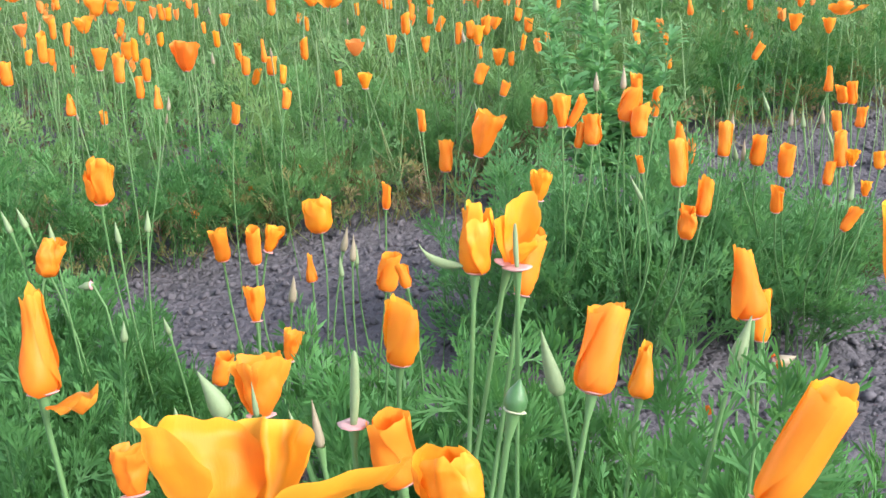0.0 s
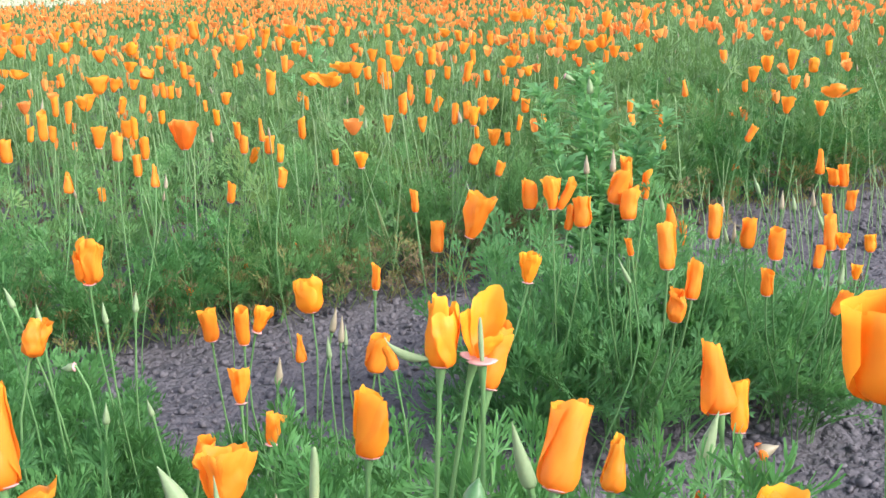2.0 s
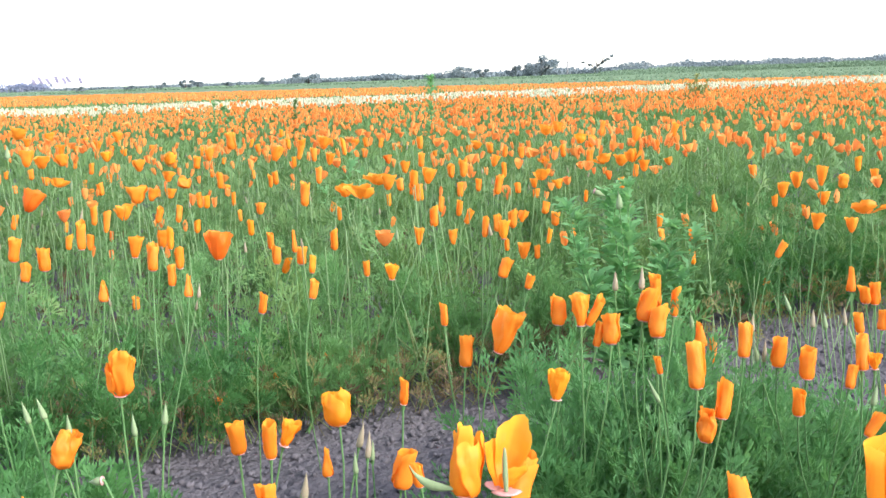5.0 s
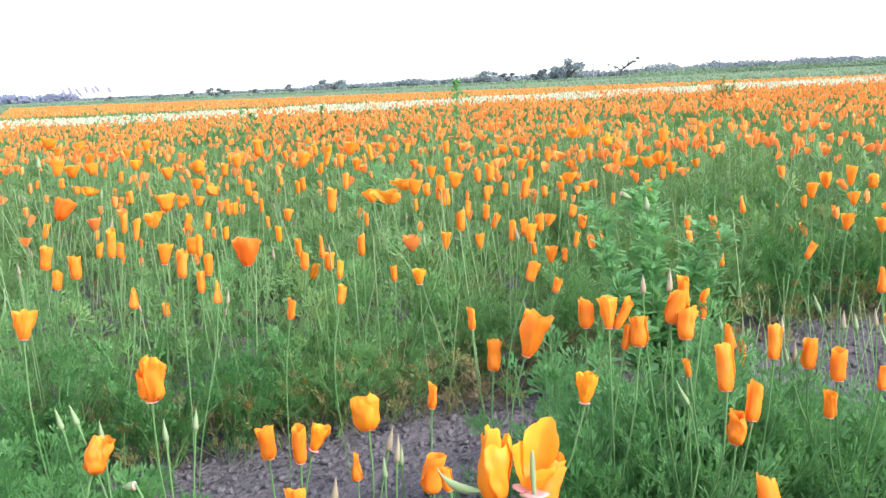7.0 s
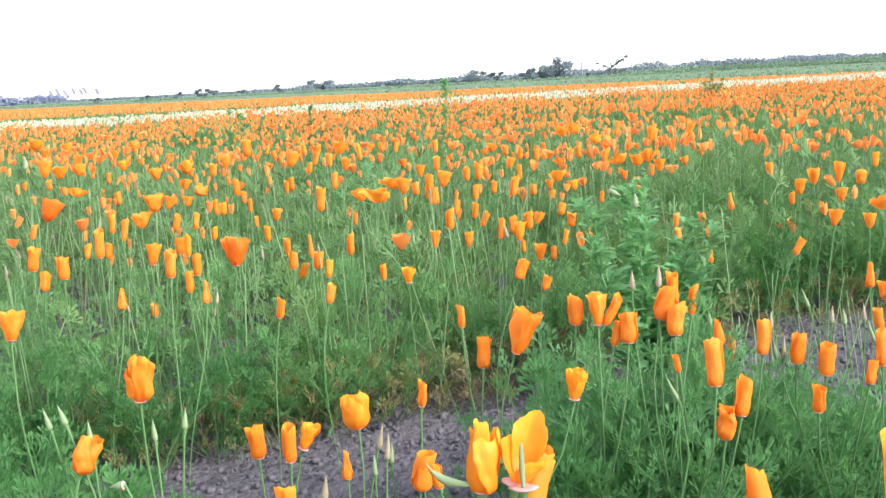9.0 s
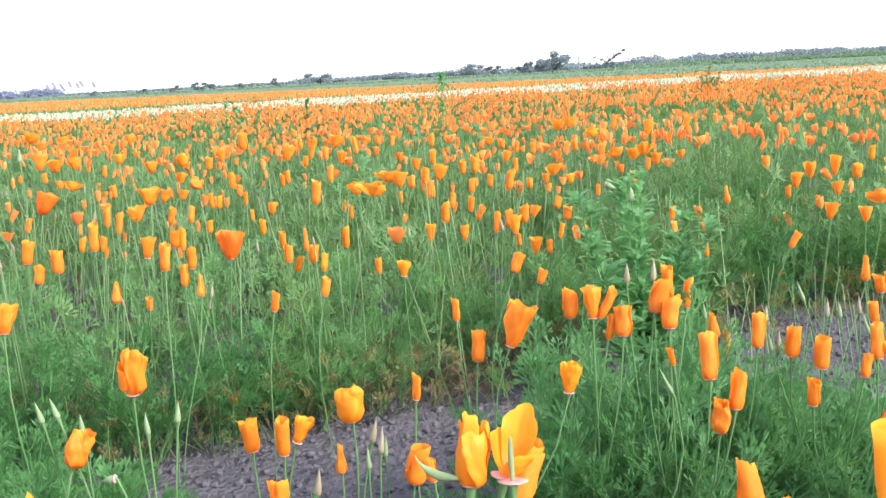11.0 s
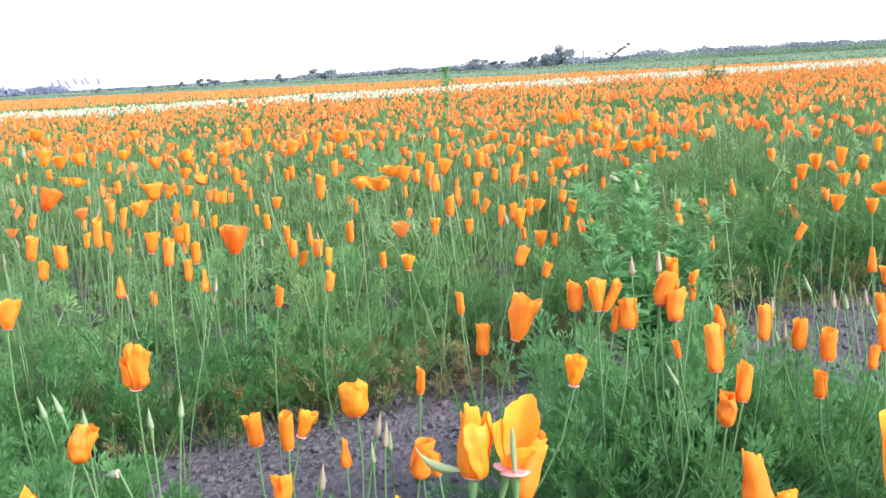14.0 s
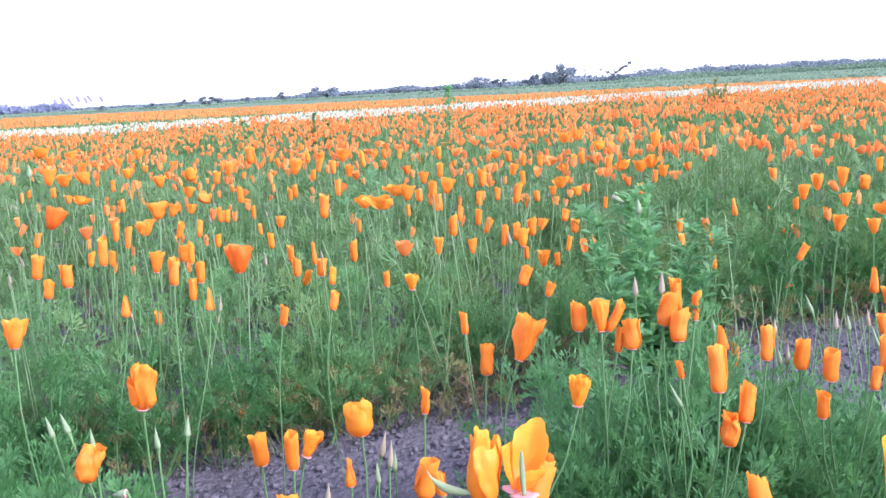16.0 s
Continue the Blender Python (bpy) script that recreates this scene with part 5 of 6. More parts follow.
seed_head("bud", "green", 0.687, 1.720, 0.330, 0.0397, 0.0072, -12)
seed_head("bud", "green", 0.131, 1.683, 0.377, 0.0542, 0.0072, -12)
seed_head("bud", "pink", -0.493, 2.449, 0.381, 0.0292, 0.0093, 0)
seed_head("bud", "pink", -0.322, 2.696, 0.379, 0.0290, 0.0101, 0)
seed_head("bud", "pink", -0.981, 2.663, 0.436, 0.0378, 0.0087, 6)
seed_head("bud", "pink", -0.511, 2.132, 0.340, 0.0304, 0.0105, 0)
seed_head("bud", "pink", -0.032, 1.277, 0.310, 0.0353, 0.0099, 4)
seed_head("bud", "green", -0.148, 2.563, 0.386, 0.0302, 0.0110, 0)
seed_head("bud", "pink", 0.082, 2.516, 0.398, 0.0321, 0.0120, -6)
seed_head("bud", "green", -1.263, 3.259, 0.458, 0.0426, 0.0106, 0)
seed_head("bud", "green", -1.099, 2.544, 0.609, 0.0359, 0.0166, -8)
poppy("closed", "golden", 0.761, 1.708, 0.288, 0.0289, 0.0181, 2)
poppy("half_open", "golden", 0.686, 1.547, 0.292, 0.0230, 0.0165, 6)

seed_head("nod", "green", -0.244, 0.98, 0.399, 0.0150, 0.0090, -97)
seed_head("bud", "green", 0.374, 2.400, 0.470, 0.0420, 0.0190, -6)
seed_head("nod", "green", 0.318, 2.400, 0.512, 0.0300, 0.0130, 115)


# ---- flowers farther off, too many to count ----
def far_head(seed, ratio, flare, fine=True):
    """A small furled or cupped head, 1 high, of four overlapping petals."""
    rng = random.Random(seed)
    prof = [(0.17, 0.0), (0.46 * ratio, 0.34), (0.5 * flare, 1.0)] if fine else [(0.26, 0.0), (0.5 * flare, 1.0)]
    v, q = [], []
    for k in range(4):
        turn, lay, tall, lean = k * 1.571 + rng.uniform(-0.25, 0.25), (1.0, 0.84)[k % 2] * rng.uniform(0.92, 1.08), rng.uniform(0.80, 1.10), rng.uniform(-0.10, 0.10)
        b = len(v)
        for r, z in prof:
            for i in (-1, 0, 1):
                a = turn + i * 1.05
                f = lay * (1 + 0.10 * i) * rng.uniform(0.93, 1.07)
                v.append((r * f * math.cos(a), r * f * math.sin(a), z * tall * (1 + lean * i - (0.10 if i and z > 0.9 else 0))))
        q += [tuple(b + n for n in quad) for quad in grid_quads(3, len(prof))]
    return np.array(v), np.array(q)


def far_stems(rng, x, y, z, thick):
    """Matrices of thin stems from the ground up to (x, y, z)."""
    n = len(x)
    way = np.stack([rng.normal(0, 0.16, n), rng.normal(0, 0.12, n), np.ones(n)], 1)
    way /= np.linalg.norm(way, axis=1, keepdims=True)
    m = turn_to(way, rng.uniform(0, 3, n), np.ones(n))
    m[:, :, 0] *= thick
    m[:, :, 2] *= thick
    m[:, :, 1] *= (z / way[:, 2])[:, None]
    foot = np.stack([x, y, z], 1) - way * (z / way[:, 2])[:, None]
    return with_places(m, foot), way




def build_far_flowers():
    rng = np.random.default_rng(21)
    heads = [far_head(1, 0.97, 0.98), far_head(2, 0.95, 0.86), far_head(3, 1.0, 1.12), far_head(4, 1.05, 1.45), far_head(5, 1.2, 1.9)]
    small = [far_head(1, 0.97, 0.98, False), far_head(2, 0.95, 0.86, False), far_head(3, 1.0, 1.12, False), far_head(4, 1.05, 1.45, False), far_head(5, 1.2, 1.9, False)]
    tiny = [(np.array([(-0.4, 0, 0), (0, -0.4, 0), (0.4, 0, 0), (0, 0.4, 0), (-0.5 * f, 0, 1), (0, -0.5 * f, 0.9), (0.5 * f, 0, 1), (0, 0.5 * f, 0.95)]), np.array(grid_quads(4, 2, True))) for f in (0.8, 0.9, 1.0, 1.3, 1.6)]
    share = [0.32, 0.20, 0.24, 0.16, 0.08]
    for y0, y1, rows, per, cut, tone, h0, size, label in (
            (2.7, 4.4, None, 15, 0.5, FAR_PETAL, 0.35, 0.036, "small orange poppy flowers half hidden in the foliage"),
            (4.3, 8.0, None, 84, 0.5, FAR_PETAL, 0.41, 0.036, "countless small orange poppy flowers across the field"),
            (8.0, 24.0, (0, 14.9, 0.38), 112, 0.1, FAR_PETAL, 0.43, 0.035, "countless small orange poppy flowers filling the field's far part"),
            (8.0, 34.0, (15.1, 20.0, 0.38), 125, 0.0, WHITE_PETAL, 0.43, 0.036, "strip of cream-white poppy flowers across the field"),
            (25.5, 74.0, (0, 37.5, -0.72), 44, 0.0, FAR_PETAL, 0.35, 0.042, "far strip of orange poppy flowers beyond the white ones")):
        x, y = field_points(rng, per, y0, y1, cut, rows=rows)
        clump = rng.random(len(x)) < (0.55 + 0.45 * soft(x, y, 1.1, 2.0) if y1 < 25 else 0.7 + 0.4 * soft(x, y, 0.8, 1.0))
        x, y = x[clump], y[clump]
        n = len(x)
        even = 1.0 if tone is FAR_PETAL and y1 < 30 else 0.3      # the far strips are level
        z = h0 + even * (0.05 * soft(x, y, 1.3, 0.7) + rng.normal(0, 0.032, n))
        stems, way = far_stems(rng, x, y, z, 0.0016)
        lean = way + rng.normal(0, 0.18, (n, 3)) * np.array([1, 1, 0.2])
        lean /= np.linalg.norm(lean, axis=1, keepdims=True)
        length = size * rng.uniform(0.7, 1.2, n)
        rot = turn_to(lean, rng.uniform(0, 6.28, n), length)
        rot = rot[:, :, [0, 2, 1]]      # the pattern stands along z
        rot[:, :, 0] *= -1
        pick = rng.choice(5, n, p=share)
        wide = np.where(pick < 3, 0.50 if y1 < 40 else 0.9, 0.75 if y1 < 40 else 1.2) * rng.uniform(0.85, 1.2, n)
        rot[:, :, 0] *= wide[:, None]
        rot[:, :, 1] *= wide[:, None]
        ms = with_places(rot, np.stack([x, y, z], 1))
        joined("poppy_flowers", [((heads if y1 < 10 else small if y1 < 30 else tiny)[k], ms[pick == k]) for k in range(5)], tone, label, "poppies")
        if y1 < 10:
            joined("poppy_stems", [(STEM_PATTERN, stems)], STEM, "thin pale green stems of the field's poppies", "stems")
    # bare stems and spent stalks among the nearer rows
    x, y = field_points(rng, 70, 1.9, 6.8, 0.7)
    k = (x < 0.45) | (y > 4.8) | (rng.random(len(x)) < 0.3)
    x, y = x[k], y[k]
    z = canopy(x, y) + rng.uniform(-0.06, 0.12, len(x))
    stems, way = far_stems(rng, x, y, z, 0.0017)
    joined("poppy_stems", [(STEM_PATTERN, stems)], STEM_PALE, "bare thin stalks rising among the poppy foliage", "stems")
    bud = (np.array([(r * math.cos(a), r * math.sin(a), h) for r, h in ((0.1, 0), (0.5, 0.25), (0.3, 0.6), (0.02, 1.0)) for a in (0, 1.26, 2.51, 3.77, 5.03)]), np.array(grid_quads(5, 4, True)))
    k = rng.random(len(x)) < 0.10
    rot = turn_to(way[k], rng.uniform(0, 6, k.sum()), np.full(k.sum(), 0.026))[:, :, [0, 2, 1]]
    rot[:, :, 0] *= -0.30
    rot[:, :, 1] *= 0.30
    joined("poppy_buds", [(bud, with_places(rot, np.stack([x[k], y[k], z[k]], 1)))], BUD["pink"], "small pointed poppy buds among the foliage", "buds")


def build_edge_stalks():
    rng = np.random.default_rng(23)
    # a fan of yellowish stalks leaning out over the furrow's edge
    n = 130
    x = rng.uniform(-1.0, 0.25, n)
    y = FURROW + 0.16 + ROW_SLOPE * x + np.abs(rng.normal(0, 0.09, n))
    lean, aside = rng.uniform(0.0, 0.75, n), rng.normal(0, 0.45, n)
    tops = np.stack([aside, -lean, np.ones(n)], 1)
    m = turn_to(tops, rng.uniform(0, 3, n), np.ones(n))
    m[:, :, 0] *= 0.0013
    m[:, :, 2] *= 0.0013
    m[:, :, 1] *= rng.uniform(0.10, 0.27, n)[:, None]
    joined("poppy_stems", [(STEM_PATTERN, with_places(m, np.stack([x, y, np.zeros(n)], 1)))], STALK, "yellowish green stalks leaning out at the furrow's edge", "stems")
    # thin bare stalks standing in the open furrow on the other side
    n = 80
    x = rng.uniform(0.55, 1.45, n)
    y = 2.10 + ROW_SLOPE * x + rng.normal(0, 0.20, n)
    z = rng.uniform(0.12, 0.28, n)
    stems, way = far_stems(rng, x, y, z, 0.0012)
    joined("poppy_stems", [(STEM_PATTERN, stems)], STEM_PALE, "thin pale bare stalks standing in the open furrow", "stems")



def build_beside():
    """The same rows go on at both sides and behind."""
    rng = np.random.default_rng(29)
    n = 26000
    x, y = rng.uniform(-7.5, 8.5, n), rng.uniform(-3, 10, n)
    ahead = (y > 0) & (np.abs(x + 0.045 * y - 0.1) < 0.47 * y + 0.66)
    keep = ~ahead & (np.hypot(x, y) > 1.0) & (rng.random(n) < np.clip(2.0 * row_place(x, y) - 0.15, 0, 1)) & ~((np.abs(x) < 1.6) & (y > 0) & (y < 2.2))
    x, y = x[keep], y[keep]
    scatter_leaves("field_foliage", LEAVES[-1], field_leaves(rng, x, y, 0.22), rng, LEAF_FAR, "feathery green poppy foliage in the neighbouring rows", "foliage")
    k = rng.random(len(x)) < 0.12
    x, y = x[k], y[k]
    n = len(x)
    z = 0.41 + rng.normal(0, 0.035, n)
    stems, way = far_stems(rng, x, y, z, 0.0016)
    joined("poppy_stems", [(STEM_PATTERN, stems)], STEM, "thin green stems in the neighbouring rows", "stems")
    rot = turn_to(way, rng.uniform(0, 6.28, n), 0.045 * rng.uniform(0.8, 1.2, n))[:, :, [0, 2, 1]]
    rot[:, :, 0] *= -0.55
    rot[:, :, 1] *= 0.55
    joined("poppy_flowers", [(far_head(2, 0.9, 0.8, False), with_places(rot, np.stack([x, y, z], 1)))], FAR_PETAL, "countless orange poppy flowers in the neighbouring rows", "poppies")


build_far_flowers()
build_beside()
build_edge_stalks()


# ---- weeds that stand above the poppies ----
def weed_leaf(seed):
    """A lobed, toothed broad leaf along +y, length 1."""
    rng = random.Random(seed)
    v, q = [], []
    n = 7
    for i in range(n):
        t = i / (n - 1)
        w = 0.18 * math.sin(math.pi * (0.08 + 0.9 * t)) ** 0.7 * (1.3 if i % 2 else 0.5)
        z = 0.22 * t * (1 - t) * 2 - 0.10 * t * t
        v += [(-w, t + (0.05 if i % 2 else 0), z + 0.05), (0, t, z), (w * rng.uniform(0.85, 1.1), t + (0.05 if i % 2 else 0), z + 0.05)]
    for i in range(n - 1):
        b = 3 * i
        q += [(b, b + 1, b + 4, b + 3), (b + 1, b + 2, b + 5, b + 4)]
    return np.array(v), np.array(q)


def tall_weed(x, y, height, spread, leaves, size, material, label, seed):
    """A weed: a ridged main stalk with side stalks and many leaves."""
    rng = np.random.default_rng(seed)
    thing = tagged(new("weed_plant"), label, "weed", "weeds in the field")
    thing.location = (x, y, 0)
    stalks = 1 + int(spread > 0.07) * 4 + int(spread > 0.18) * 6
    tips = []
    for s in range(stalks):
        a, d = rng.uniform(0, 6.28), (0 if s == 0 else spread * rng.uniform(0.5, 1))
        top = (d * math.cos(a), d * math.sin(a), height * (1 if s == 0 else rng.uniform(0.65, 0.95)))
        pts = stem_points((0.2 * top[0], 0.2 * top[1], -0.005), top, Vector((top[0] * 0.4, top[1] * 0.4, 1)).normalized(), (0, 0))
        v, q = tube(pts, [0.004 * (1.1 - i / 10) for i in range(9)], 6)
        link_quads("stalk", v, q, STEM, thing)
        tips.append(pts)
    pats = [weed_leaf(seed + k) for k in range(3)]
    vs, qs, b = [], [], 0
    for k in range(leaves):
        pts = tips[int(rng.integers(0, stalks))]
        t = rng.uniform(0.15, 1.0)
        k0 = min(7, int(t * 8))
        p = np.array(pts[k0].lerp(pts[k0 + 1], t * 8 - k0))
        a = rng.uniform(0, 6.28)
        way = np.array([[math.cos(a), math.sin(a), rng.uniform(0.1, 1.4)]])
        m = turn_to(way, rng.uniform(-0.5, 0.5, 1), np.array([size * rng.uniform(0.5, 1.2) * (1.15 - 0.6 * t)]))[0]
        v, q = pats[k % 3]
        vs.append(v @ m.T + p)
        qs.append(q + b)
        b += len(v)
    link_quads("leaves", np.concatenate(vs), np.concatenate(qs), material, thing)
    return thing


tall_weed(0.395, 2.42, 0.52, 0.183, 1100, 0.072, WEED, "bushy bright green broad-leaved weed among the poppies", 3)
tall_weed(-0.57, 4.38, 0.46, 0.10, 110, 0.09, WEED, "light green leafy weed standing among poppies", 4)
tall_weed(-2.17, 7.90, 0.62, 0.13, 800, 0.06, WEED, "tall dark green leafy weed above the poppies", 5)
tall_weed(-1.78, 8.94, 0.60, 0.15, 900, 0.06, LEAF_FAR, "dark green bushy weed above the poppies", 6)
tall_weed(-0.46, 7.06, 0.76, 0.065, 150, 0.08, WEED, "thin tall weed rising over the field", 7)
tall_weed(2.39, 14.4, 0.66, 0.20, 1800, 0.085, DRY_GREEN, "yellowish green bushy weed above the poppies", 8)


def fallen_petal(x, y, z, seed):
    """A shed petal caught low in the leaves or on the soil."""
    rng = random.Random(seed)
    v, q, uv = petal_pattern(seed, 0.0, 120, (0.05, 0.2, 0.3, 0.42, 0.5, 0.5, 0.44), 0.05, 0.3, 0.10)
    ob = link_quads("fallen_petal", v, q, PETAL["deep"], None, uv)
    ob.matrix_basis = Matrix.LocRotScale(Vector((x, y, z)), Euler((rng.uniform(0.6, 1.8), rng.uniform(-0.6, 0.6), rng.uniform(0, 6.28))), Vector((0.022, 0.022, 0.022)))
    tagged(ob, "shed orange-red petal caught low in the leaves", "petal", "fallen petals")


for k, p in enumerate(((-0.31, 2.40, 0.14), (-0.39, 2.34, 0.10), (-0.12, 2.83, 0.20), (-0.51, 2.24, 0.08), (-0.49, 2.17, 0.10), (-0.38, 2.27, 0.12), (0.84, 3.11, 0.15), (1.01, 3.85, 0.20), (1.05, 4.34, 0.22), (0.43, 1.39, 0.02), (-0.27, 2.94, 0.10), (0.10, 2.81, 0.06))):
    fallen_petal(*p, 300 + k)


# ---- distance: meadow, trees, far woods ----
def az(degrees, dist):
    """A place on the ground at that compass turn from +y, dist metres ahead."""
    return dist * math.tan(radians(degrees)), dist


def clump_quads(rng, centres, radii, n, size):
    """Many small tilted leaf clumps, spread through the outer part of some blobs."""
    pick = rng.integers(0, len(centres), n)
    d = rng.normal(0, 1, (n, 3))
    d /= np.linalg.norm(d, axis=1, keepdims=True)
    r = rng.uniform(0.05, 1.05, n) ** 0.5
    p = centres[pick] + d * radii[pick] * r[:, None]
    p[:, 2] = np.maximum(p[:, 2], 0.1)
    m = with_places(turn_to(d + rng.normal(0, 0.5, (n, 3)), rng.uniform(0, 6.28, n), size * rng.uniform(0.6, 1.4, n)), p)
    pat = np.array([(-0.5, -0.3, 0), (0.1, -0.5, 0.15), (0.5, 0.2, 0), (-0.2, 0.5, 0.2)])
    v = np.einsum("kij,nj->kni", m[:, :, :3], pat) + m[:, None, :, 3]
    return v.reshape(-1, 3), np.arange(4 * n).reshape(-1, 4)


def far_tree(turn, dist, height, width, seed, label, blobs=9, trunk=0.3, clumps=1900):
    rng = np.random.default_rng(seed)
    x, y = az(turn, dist)
    tree = tagged(new("tree"), label, "tree", "far trees")
    tree.location = (x, y, 0)
    c = np.stack([rng.uniform(-0.42, 0.42, blobs) * width, rng.uniform(-0.3, 0.3, blobs) * width, height * rng.uniform(max(0.08, trunk), 0.82, blobs)], 1)
    c[:, 2] -= 0.22 * height * (np.abs(c[:, 0]) / (0.5 * width)) ** 2
    rad = np.stack([width * rng.uniform(0.12, 0.24, blobs)] * 2 + [height * rng.uniform(0.13, 0.22, blobs)], 1)
    v, q = tube([(0, 0, -0.1), (0.05 * width, 0, height * trunk), (0.02 * width, 0, height * 0.75)], [0.05 * height, 0.04 * height, 0.01 * height], 7)
    trunk_part = link_quads("trunk", v, q, BARK, tree)
    for k in range(4):
        e = c[k % blobs]
        v, q = tube([(0.04 * width, 0, height * trunk * 0.8), (0.5 * e[0], 0.5 * e[1], 0.5 * (height * trunk + e[2])), tuple(e)], [0.025 * height, 0.018 * height, 0.006 * height], 5)
        link_quads("limb", v, q, BARK, trunk_part)
    v, q = clump_quads(rng, c, rad, clumps, 0.05 * height + 0.06)
    # crown colour has distance haze painted in
    link_quads("crown", v, q, TREE_LEAF_HAZED, tree)
    return tree


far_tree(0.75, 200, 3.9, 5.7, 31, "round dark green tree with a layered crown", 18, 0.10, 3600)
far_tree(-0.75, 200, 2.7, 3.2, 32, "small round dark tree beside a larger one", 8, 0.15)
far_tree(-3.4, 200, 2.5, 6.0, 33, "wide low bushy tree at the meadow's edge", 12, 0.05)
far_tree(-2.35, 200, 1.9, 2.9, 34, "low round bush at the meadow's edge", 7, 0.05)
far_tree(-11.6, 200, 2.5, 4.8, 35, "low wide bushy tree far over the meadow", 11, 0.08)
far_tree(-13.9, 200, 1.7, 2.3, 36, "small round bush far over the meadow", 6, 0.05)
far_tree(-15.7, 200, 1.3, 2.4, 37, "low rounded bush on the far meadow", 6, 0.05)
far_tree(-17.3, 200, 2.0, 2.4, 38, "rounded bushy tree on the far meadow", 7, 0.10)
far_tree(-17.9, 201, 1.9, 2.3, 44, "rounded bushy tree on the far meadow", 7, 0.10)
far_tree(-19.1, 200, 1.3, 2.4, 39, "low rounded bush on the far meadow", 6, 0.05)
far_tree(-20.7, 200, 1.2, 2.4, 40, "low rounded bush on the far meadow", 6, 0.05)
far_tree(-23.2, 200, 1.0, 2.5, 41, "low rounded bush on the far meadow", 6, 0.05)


def bare_tree():
    """A thin, nearly leafless tree with one long leaning arm."""
    x, y = az(3.55, 200)
    tree = tagged(new("tree"), "sparse leaning tree with a long bare arm", "tree", "far trees")
    tree.location, tree.scale = (x, y, 0), (0.64, 0.64, 0.62)
    rng = np.random.default_rng(50)
    arms = ([(0.0, 0, -0.1), (0.2, 0, 1.2), (0.9, 0, 2.4)], [(0.9, 0, 2.4), (2.4, 0, 3.6), (4.0, 0, 4.3), (5.0, 0, 5.2)], [(0.3, 0, 1.4), (-0.6, 0, 2.6), (-2.0, 0, 3.2), (-4.0, 0, 3.9)],
            [(0.9, 0, 2.4), (0.6, 0.3, 3.4), (0.4, 0.2, 3.9)], [(2.4, 0, 3.6), (2.2, 0, 4.2), (2.8, 0, 4.7)])
    for k, pts in enumerate(arms):
        v, q = tube(pts, [0.22 - 0.05 * i - 0.03 * (k > 0) for i in range(len(pts))], 6)
        if k == 0:
            trunk_part = link_quads("trunk", v, q, BARK, tree)
        else:
            link_quads("limb", v, q, BARK, trunk_part)
    c = np.array([(4.0, 0, 4.3), (3.0, 0, 3.9), (5.0, 0, 5.2), (2.2, 0, 3.3), (1.2, 0, 2.6), (0.2, 0, 2.0), (-1.2, 0, 2.8), (1.6, 0, 1.7), (-0.5, 0, 1.4), (-3.2, 0, 3.6), (0.4, 0, 0.9), (2.4, 0, 1.2)])
    v, q = clump_quads(rng, c, np.array([[0.55, 0.5, 0.38]] * 8 + [[0.5, 0.4, 0.3]] + [[0.3, 0.2, 0.15]] + [[1.5, 0.8, 0.6]] * 2), 420, 0.42)
    link_quads("crown", v, q, TREE_LEAF_HAZED, tree)


bare_tree()


def distant_mast():
    x, y = az(2.15, 205)
    thing = tagged(new("mast"), "thin grey mast standing behind the far meadow", "mast")
    thing.location, thing.scale = (x, y, 0), (0.6, 0.6, 0.70)
    v, q = tube([(0, 0, 0), (0, 0, 2.2), (0, 0, 3.4)], [0.28, 0.24, 0.16], 8)
    pole = link_quads("pole", v, q, GREY, thing)
    v, q = turned([(0.0, 3.3), (0.30, 3.32), (0.30, 3.7), (0.0, 3.75)], 8)
    link_quads("cap", v, q, GREY, pole)


distant_mast()


def far_woods(name, t0, t1, dist, low, high, n, size, seed, label, material):
    """A long low wood or hedge seen far off, of many leaf clumps with an uneven top."""
    rng = np.random.default_rng(seed)
    count = int((t1 - t0) * 5)
    turn = np.sort(rng.uniform(t0, t1, count))
    d = dist * rng.uniform(0.97, 1.05, count)
    h = low + (high - low) * np.clip(0.5 + 0.5 * np.sin(turn * 2.1 + seed) * np.sin(turn * 0.7) + rng.normal(0, 0.22, count), 0, 1.1)
    c = np.stack([d * np.tan(np.radians(turn)), d, 0.45 * h], 1)
    rad = np.stack([rng.uniform(2.5, 5.5, count), rng.uniform(2, 4, count), 0.52 * h], 1)
    v, q = clump_quads(rng, c, rad, n, size)
    tagged(link_quads(name, v, q, material), label, "woods", kind="stuff")


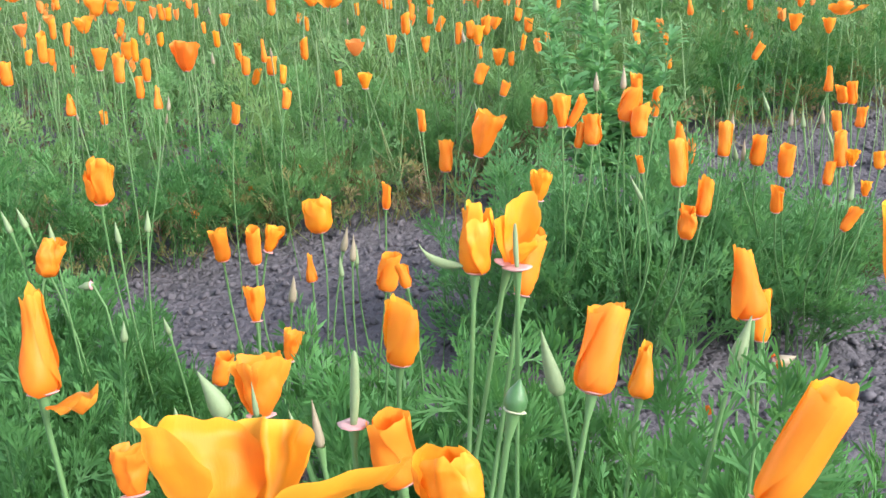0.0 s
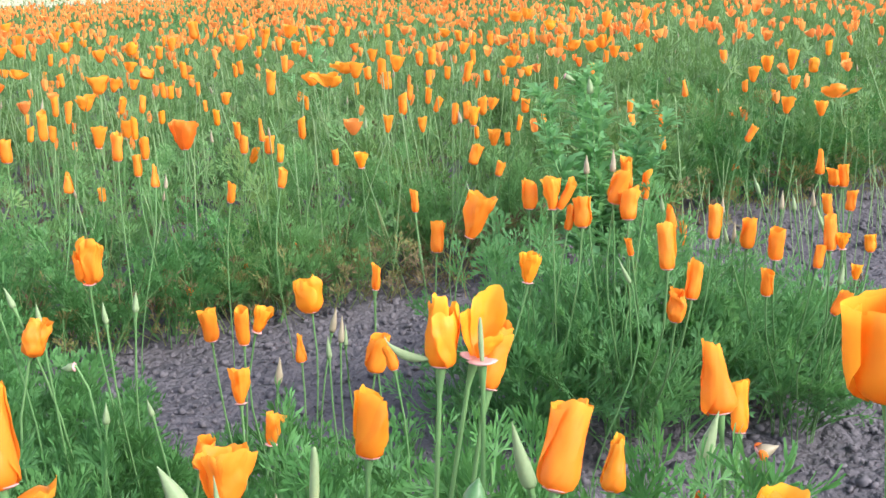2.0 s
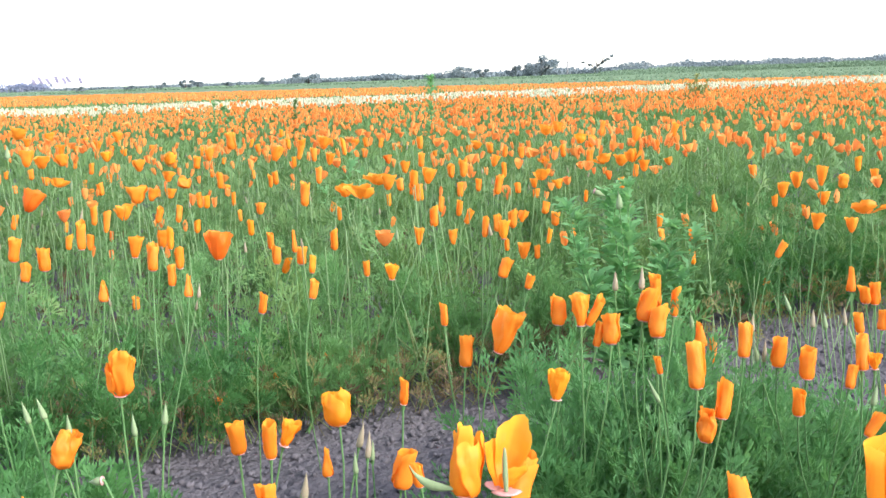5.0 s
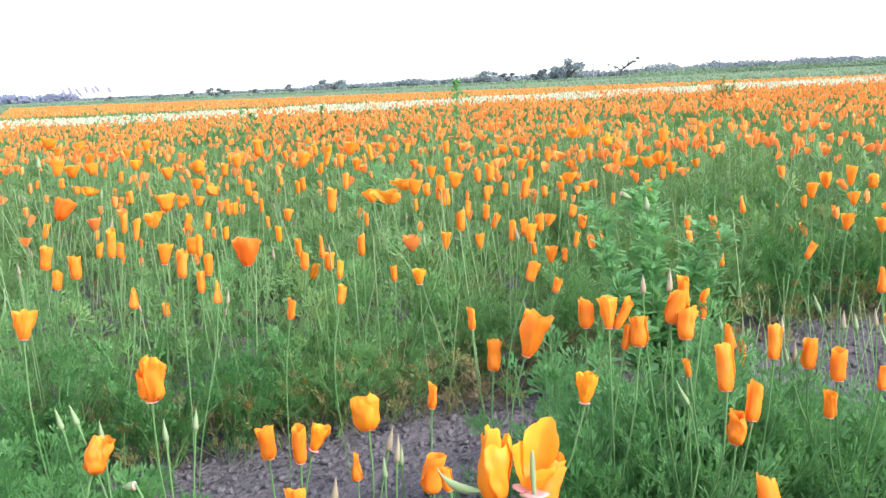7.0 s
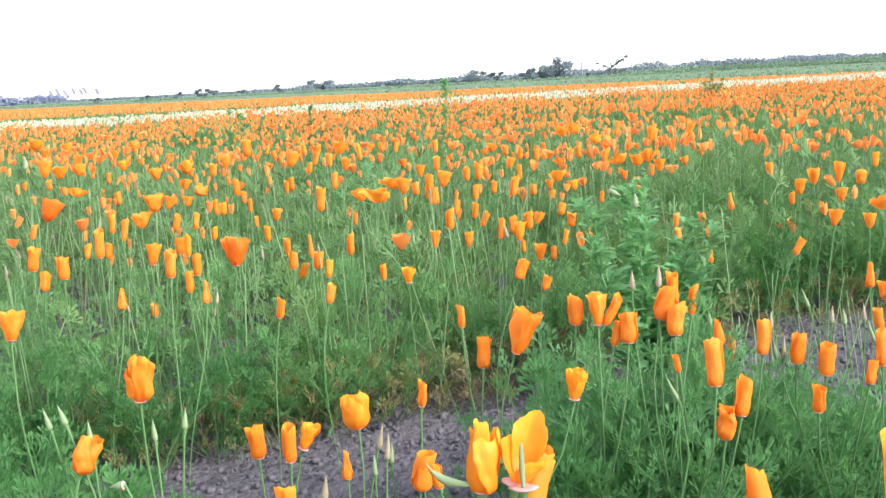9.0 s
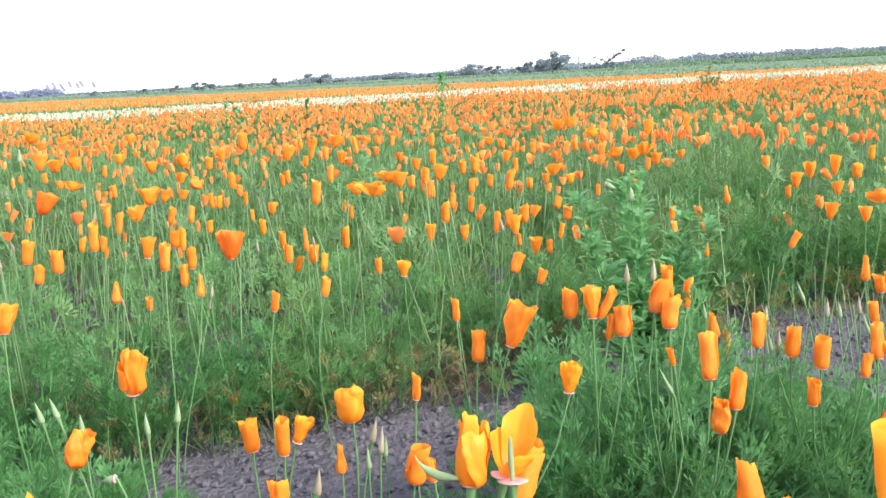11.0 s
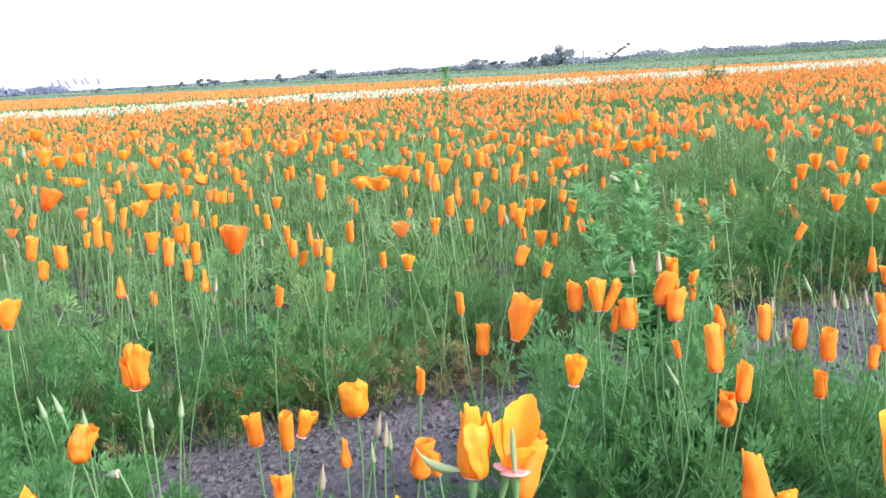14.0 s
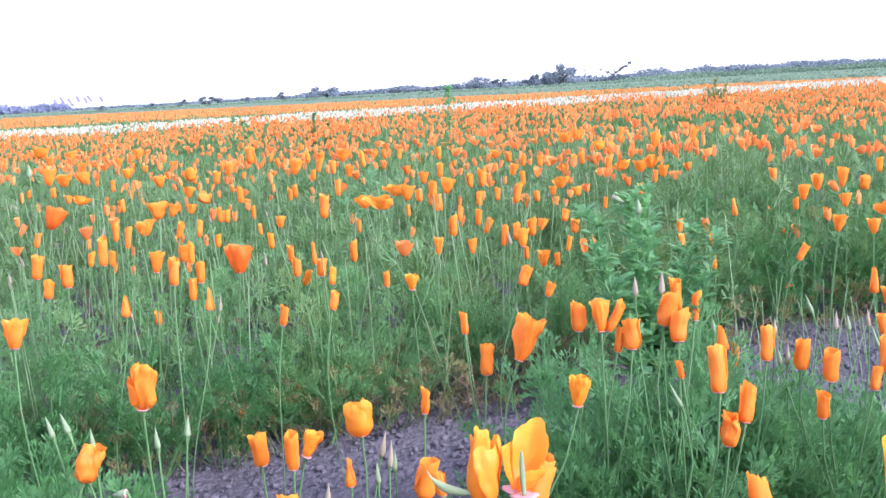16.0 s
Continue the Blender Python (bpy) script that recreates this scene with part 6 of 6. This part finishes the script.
# woods in the same haze-tinted leaf as the trees
far_woods("far_woods", -12.5, 5.5, 260, 0.8, 1.6, 14000, 0.55, 61, "low dark wood along the horizon", TREE_LEAF_HAZED)
far_woods("far_woods", 5.0, 26.0, 250, 1.2, 2.5, 32000, 0.40, 62, "long dark green wood with rounded tree tops", TREE_LEAF_HAZED)
# the rise's blue is air haze painted into its leaves
far_woods("far_woods", -42.0, -24.9, 300, 2.0, 3.1, 12000, 0.8, 63, "low wooded rise on the horizon, painted haze-blue", HILL_LEAF_HAZED)
far_woods("far_woods", -25.5, -12.0, 290, 0.3, 0.8, 5000, 0.6, 64, "thin low line of bushes on the horizon", TREE_LEAF_HAZED)
far_woods("hedge", 5.0, 27.0, 165, 0.55, 0.95, 26000, 0.21, 65, "green hedge along the far meadow", HEDGE_LEAF)
far_woods("hedge", -30.0, 6.0, 140, 0.10, 0.35, 13000, 0.18, 66, "low rough green growth along the far meadow", HEDGE_LEAF)


def rough_meadow():
    """Tussocks of rough grass between the flower strips and the far trees."""
    rng = np.random.default_rng(71)
    n = 9000
    y = 42 * (200 / 42) ** rng.random(n)
    x = rng.uniform(-0.62, 0.62, n) * y
    keep = (y + 0.72 * x > 41) & (soft(x, y, 0.02, 3.0) + 0.8 * soft(x, y, 0.09, 1.0) > rng.uniform(-0.5, 0.6, n))
    x, y = x[keep], y[keep]
    c = np.stack([x, y, 0 * x + 0.05], 1)
    v, q = clump_quads(rng, c, np.stack([0.9 + 0 * x, 0.6 + 0 * x, 0.08 + 0 * x], 1), 7000, 0.15)
    tagged(link_quads("meadow_tussocks", v, q, HEDGE_LEAF), "rough green tussocks of the far meadow", "grass", kind="stuff")


rough_meadow()


def banner(turn, lean, height, seed):
    """A pale strip of cloth on a thin leaning pole."""
    rng = random.Random(seed)
    x, y = az(turn, 150)
    thing = tagged(new("banner"), "pale lilac strip of cloth on a thin leaning pole", "banner", "far banners")
    thing.location = (x, y, 0)
    lean_x = lean * height
    v, q = tube([(0, 0, 0), (-0.5 * lean_x, 0, 0.55 * height), (-lean_x, 0, height)], [0.02, 0.016, 0.008], 6)
    link_quads("pole", v, q, GREY, thing)
    v = []
    for j in range(5):
        f = 0.62 + 0.38 * j / 4
        for i in range(3):
            v.append((-lean_x * f + 0.24 * i + 0.02 * rng.random(), 0.02 * math.sin(3 * j + i), height * f))
    link_quads("cloth", v, grid_quads(3, 5), CLOTH, thing)


for k, t in enumerate((-25.1, -24.7, -24.3, -24.0, -23.6, -23.3, -22.9)):
    banner(t, 0.35 + 0.12 * (k % 3), 2.2 + 0.25 * (k % 2), k)
